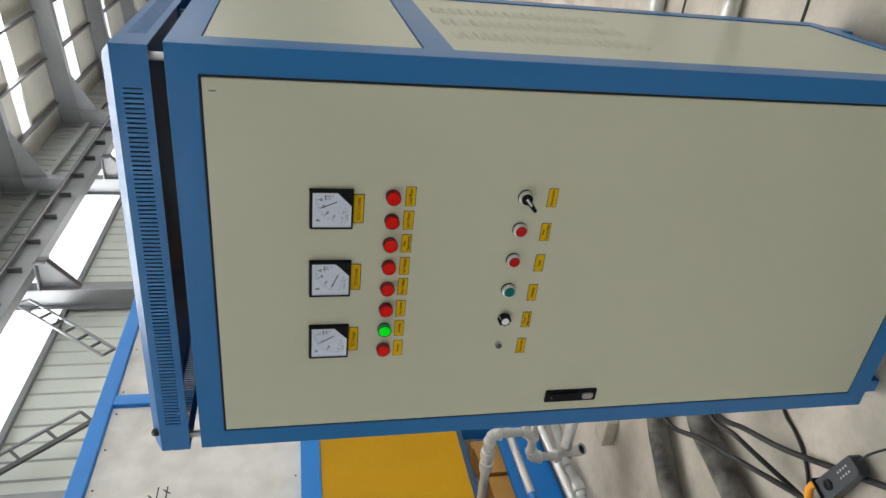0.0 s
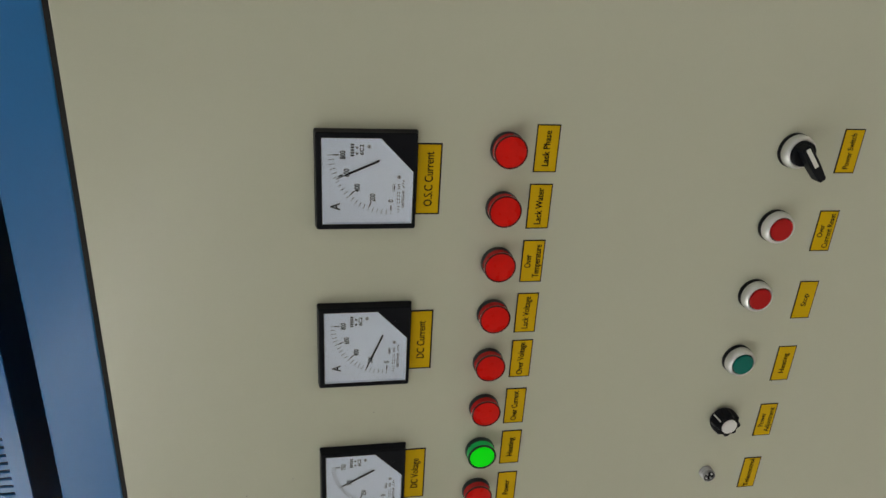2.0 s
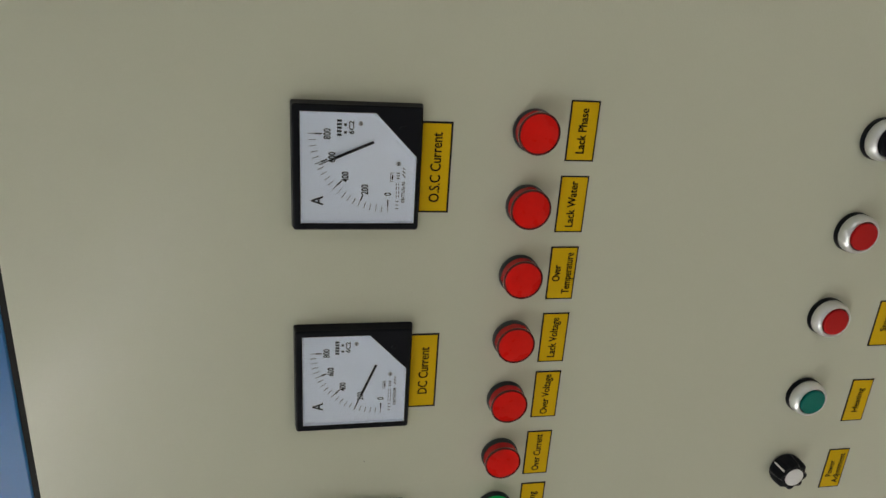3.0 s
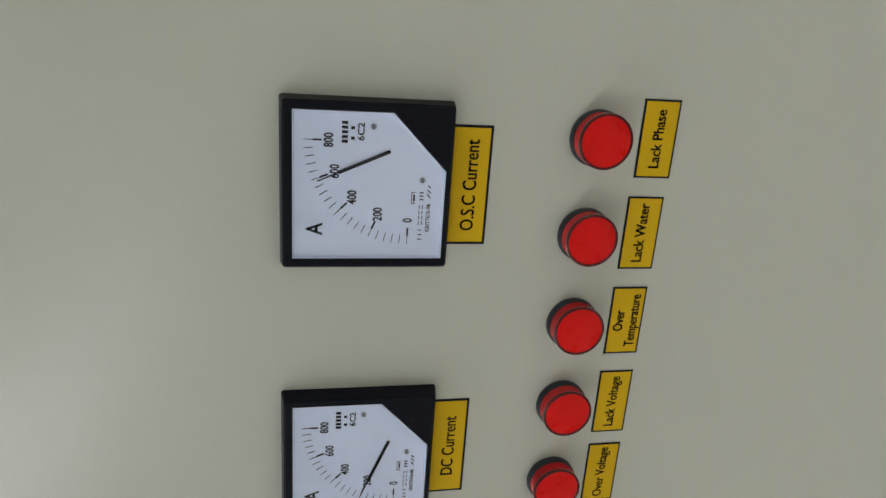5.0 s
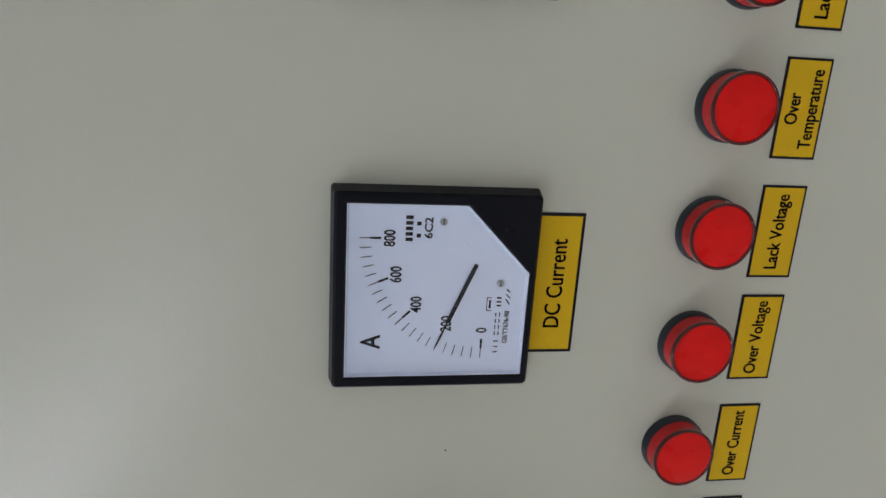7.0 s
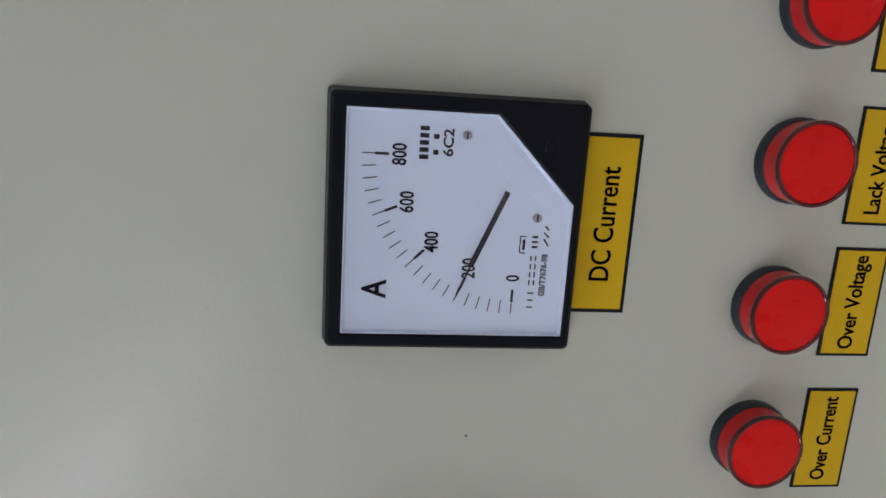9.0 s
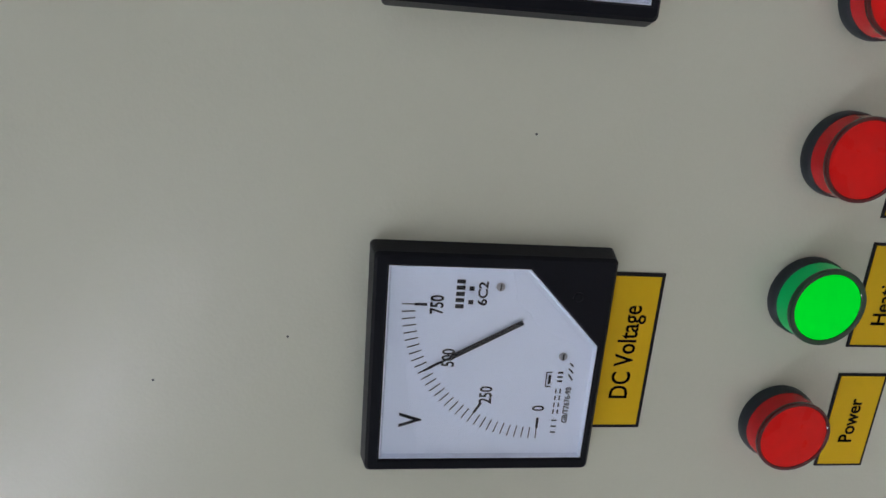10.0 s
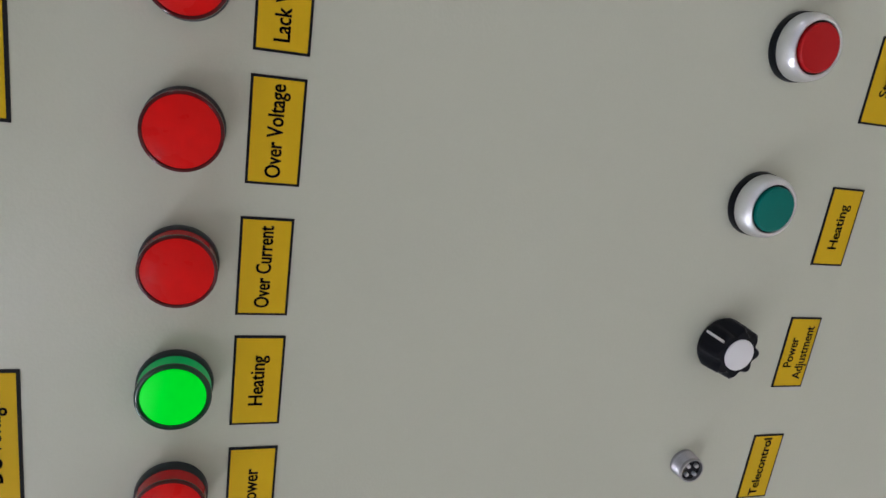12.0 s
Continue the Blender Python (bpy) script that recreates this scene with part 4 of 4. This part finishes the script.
def pipe_run(label, lines, r, mat, tees=(), unions=(), ends=()):
    """Pipes along bent lines, with an elbow at each bend, and tees, unions and open ends."""
    o = Vector(lines[0][0])
    ob = thing("pipe_run", o, label, "pipe", "pipes beside the cabinet")

    def collar(p, d, prof, mt, name="fitting"):
        bm = lathe([(a * r, h * r) for a, h in prof], 24, "z")
        bm.transform(Matrix.Translation(Vector(p) - o) @ Vector(d).to_track_quat("Z", "Y").to_matrix().to_4x4())
        return part(name, bm, mt, ob, "", True)

    ring = [(1.05, -0.35), (1.48, -0.35), (1.52, -0.15), (1.52, 0.15), (1.48, 0.35), (1.05, 0.35)]
    for line in lines:
        pts = [Vector(p) for p in line]
        for a, b in zip(pts, pts[1:]):
            part("pipe", straight(a - o, b - o, r), mat, ob, "", True)
        for a, p, b in zip(pts, pts[1:], pts[2:]):
            d1, d2 = (p - a).normalized(), (b - p).normalized()
            q1, q2 = p - d1 * r * 2.0, p + d2 * r * 2.0
            mid = [q1 * (1 - k) ** 2 + p * 2 * k * (1 - k) + q2 * k * k for k in (0.0, 0.2, 0.4, 0.6, 0.8, 1.0)]
            part("elbow", tube([m - o for m in mid], r * 1.32, 20), FITTING, ob, "", True)
            collar(q1, d1, ring, FITTING)
            collar(q2, d2, ring, FITTING)
    for p, dirs in tees:
        for d in dirs:
            collar(p, d, [(0.3, -1.0), (1.32, -0.9), (1.32, 1.9), (1.52, 1.9), (1.52, 2.5), (1.05, 2.5)], FITTING, "tee")
    for p, d in unions:
        collar(p, d, [(1.05, -2.2), (1.35, -2.2), (1.35, -1.2), (1.6, -1.1), (1.65, 0.0), (1.6, 0.8), (1.3, 0.9), (1.3, 2.0), (1.05, 2.0)], FITTING, "union")
    for p, d in ends:
        collar(p, d, [(1.05, -2.0), (1.35, -2.0), (1.35, 0.0), (1.1, 0.0), (1.05, -0.6)], FITTING)
        # Black disc in place of the shade inside the open end
        collar(p, d, [(1.06, -0.7), (1.06, -0.5)], SEAM_AND_SHADE, "mouth_shade")
    return ob


R = 0.0205
ELBOW, LOWER, BEND, TEE = (-1.545, 1.1, 0.655), (-1.540, 1.1, 0.452), (-1.712, 1.1, 0.432), (-1.715, 1.1, 0.262)
pipe_run("grey threaded steel water pipes with elbows and tee fittings",
         [((-2.20, 1.1, 0.645), ELBOW, LOWER, BEND, TEE), (LOWER, (-1.20, 1.15, 0.47)), ((-1.30, 1.12, 0.25), (-1.60, 1.105, 0.258)), (TEE, (-1.88, 0.68, 0.185)), (TEE, (-1.42, 1.30, 0.36)), (TEE, (-1.640, 1.055, 0.218))], R, PIPE,
         tees=[(TEE, ((0, 0, 1), (1, 0, -0.03), (-0.37, -1, -0.18)))],
         unions=[((-1.66, 1.1, 0.655), (1, 0, 0)), ((-1.735, 1.1, 0.652), (1, 0, 0)), ((-1.775, 0.95, 0.234), (-0.37, -1, -0.18))],
         ends=[((-1.622, 1.045, 0.208), (0.75, -0.45, -0.44))])
pipe_run("thick pale grey water pipe joined to a tee fitting", [((-1.25, 1.115, 0.25), (-1.66, 1.102, 0.262))], 0.027, FITTING)
pipe_run("bright galvanised pipe along the blue base beam", [((-2.25, 1.335, 0.265), (-2.25, 3.6, 0.268))], 0.024, STEEL)
pipe_run("short blue plastic sleeve on a galvanised pipe end", [((-2.25, 1.18, 0.263), (-2.25, 1.332, 0.265))], 0.026, CAP_BLUE)
pipe_run("bright galvanised pipe along the blue base beam", [((-2.10, 0.2, 0.115), (-2.10, 3.6, 0.13))], 0.026, STEEL)
pipe_run("bright galvanised pipe lying behind the cabinet", [((-0.3, 1.68, 0.030), (2.6, 1.60, 0.030))], 0.030, STEEL)
pipe_run("bright galvanised pipe lying behind the cabinet", [((-0.3, 1.14, 0.030), (2.6, 1.13, 0.030))], 0.030, STEEL)
for y in (0.80, 1.50):
    part("joint", boxes((-0.3, 3.5, y - 0.006, y + 0.006, 0.0, 0.0025)), SEAM_AND_SHADE, floor, "dark floor joint")

# hoses and cables
def hose(label, pts, r, mat, name="hose", ribs=False):
    o = Vector(pts[0])
    ob = thing(name, o, label, name, "hoses and cables")
    part("sleeve", tube([Vector(p) - o for p in pts], r, 18, (lambda i: 1.0 + 0.04 * (i % 2)) if ribs else None), mat, ob, "", True)
    return ob


hose("thick dark grey rubber hose on the concrete floor", [(-0.60, 0.98, 0.055), (-1.0, 0.92, 0.055), (-1.215, 0.79, 0.055), (-1.33, 0.66, 0.055), (-1.41, 0.545, 0.055), (-1.60, 0.1, 0.055), (-1.9, -0.6, 0.055)], 0.043, HOSE)
hose("thick dark grey rubber hose on the concrete floor", [(-0.50, 0.76, 0.058), (-0.80, 0.69, 0.058), (-0.99, 0.555, 0.058), (-1.04, 0.40, 0.058), (-1.08, 0.26, 0.058), (-1.2, -0.1, 0.058), (-1.5, -0.7, 0.058)], 0.048, HOSE)
hose("black power cable laid over the hoses", [(-0.80, 1.05, 0.05), (-0.98, 0.86, 0.10), (-1.096, 0.665, 0.11), (-0.975, 0.439, 0.12), (-0.901, 0.276, 0.115), (-0.868, 0.16, 0.08), (-0.847, 0.061, 0.04), (-0.826, -0.007, 0.02), (-0.80, -0.10, 0.012)], 0.0092, SOFT_BLACK, "cable")
hose("black power cable laid over the hoses", [(-0.50, 0.80, 0.05), (-0.75, 0.62, 0.11), (-0.863, 0.443, 0.12), (-0.829, 0.311, 0.12), (-0.845, 0.219, 0.08), (-0.866, 0.117, 0.03), (-0.858, 0.026, 0.02), (-0.84, -0.09, 0.012)], 0.0085, SOFT_BLACK, "cable")
hose("black power cable on the concrete floor", [(-0.60, 0.70, 0.05), (-0.80, 0.55, 0.11), (-0.853, 0.43, 0.10), (-0.823, 0.327, 0.07), (-0.78, 0.205, 0.05), (-0.735, 0.107, 0.03), (-0.705, 0.045, 0.012), (-0.633, -0.076, 0.012), (-0.584, -0.15, 0.012), (-0.50, -0.26, 0.012)], 0.0092, SOFT_BLACK, "cable")
hose("thin black cable on the concrete floor", [(-0.42, 0.42, 0.006), (-0.62, 0.36, 0.006), (-0.701, 0.275, 0.006), (-0.722, 0.215, 0.006), (-0.749, 0.158, 0.006), (-0.788, 0.115, 0.006), (-0.832, 0.083, 0.006), (-0.889, 0.051, 0.006)], 0.0055, SOFT_BLACK, "cable")

# clamp meter on the floor
cm = thing("clamp_meter", (-0.692, -0.014, 0.0), "dark grey clamp meter with orange jaw lying on the cables", "clamp meter")
M = pose(0, 0, 0.034, 0, 0, 163) @ Matrix.Scale(0.93, 4)
FLAT = M @ pose(0, 0, 0, -90, 0, 0)


def flat_plate(points, y0, y1, bevel):
    bm = prism(points, y0, y1, bevel)
    bm.transform(FLAT)
    return bm


part("body", flat_plate([(-0.106, -0.022), (-0.098, -0.031), (-0.02, -0.034), (0.078, -0.037), (0.078, 0.037), (-0.02, 0.034), (-0.098, 0.031), (-0.106, 0.022)], 0.022, -0.020, 0.006), METER_GREY, cm, "dark grey body")
part("guard", flat_plate(round_rect(0.0785, 0.086, -0.046, 0.046, 0.003), 0.024, -0.025, 0.002), BLACK, cm, "black hand guard")
for sy in (1, -1):
    bm = tube([(0.090, sy * 0.024 - 0.006, 0), (0.118, sy * 0.030 - 0.008, 0), (0.150, sy * 0.024 - 0.008, 0), (0.168, sy * 0.003 - 0.008, 0)], 0.0125, 12)
    bm.transform(M)
    part("jaw", bm, ORANGE, cm, "orange jaw", True)
bm = boxes((0.046, 0.076, 0.034, 0.052, -0.016, 0.010), bevel=0.004, seg=2)
bm.transform(M)
part("trigger", bm, ORANGE, cm, "orange jaw trigger")
bm = lathe([(0.017, 0.019), (0.017, 0.0235), (0.013, 0.026)], 24, "z")
bm.transform(M @ Matrix.Translation((0.030, 0, 0)))
part("dial_knob", bm, BLACK, cm, "", True)
for k in range(4):
    for j in range(2):
        bm = boxes((-0.076 + 0.014 * k, -0.070 + 0.014 * k, -0.013 + 0.018 * j, -0.007 + 0.018 * j, 0.0195, 0.0208))
        bm.transform(M)
        part("key", bm, KEY_GREY, cm, "pale printed key")
hose("thin black test lead plugged into the clamp meter", [(-0.594, -0.040, 0.036), (-0.575, -0.046, 0.035), (-0.55, -0.055, 0.030), (-0.50, -0.085, 0.012), (-0.40, -0.16, 0.006)], 0.0035, SOFT_BLACK, "test_lead")
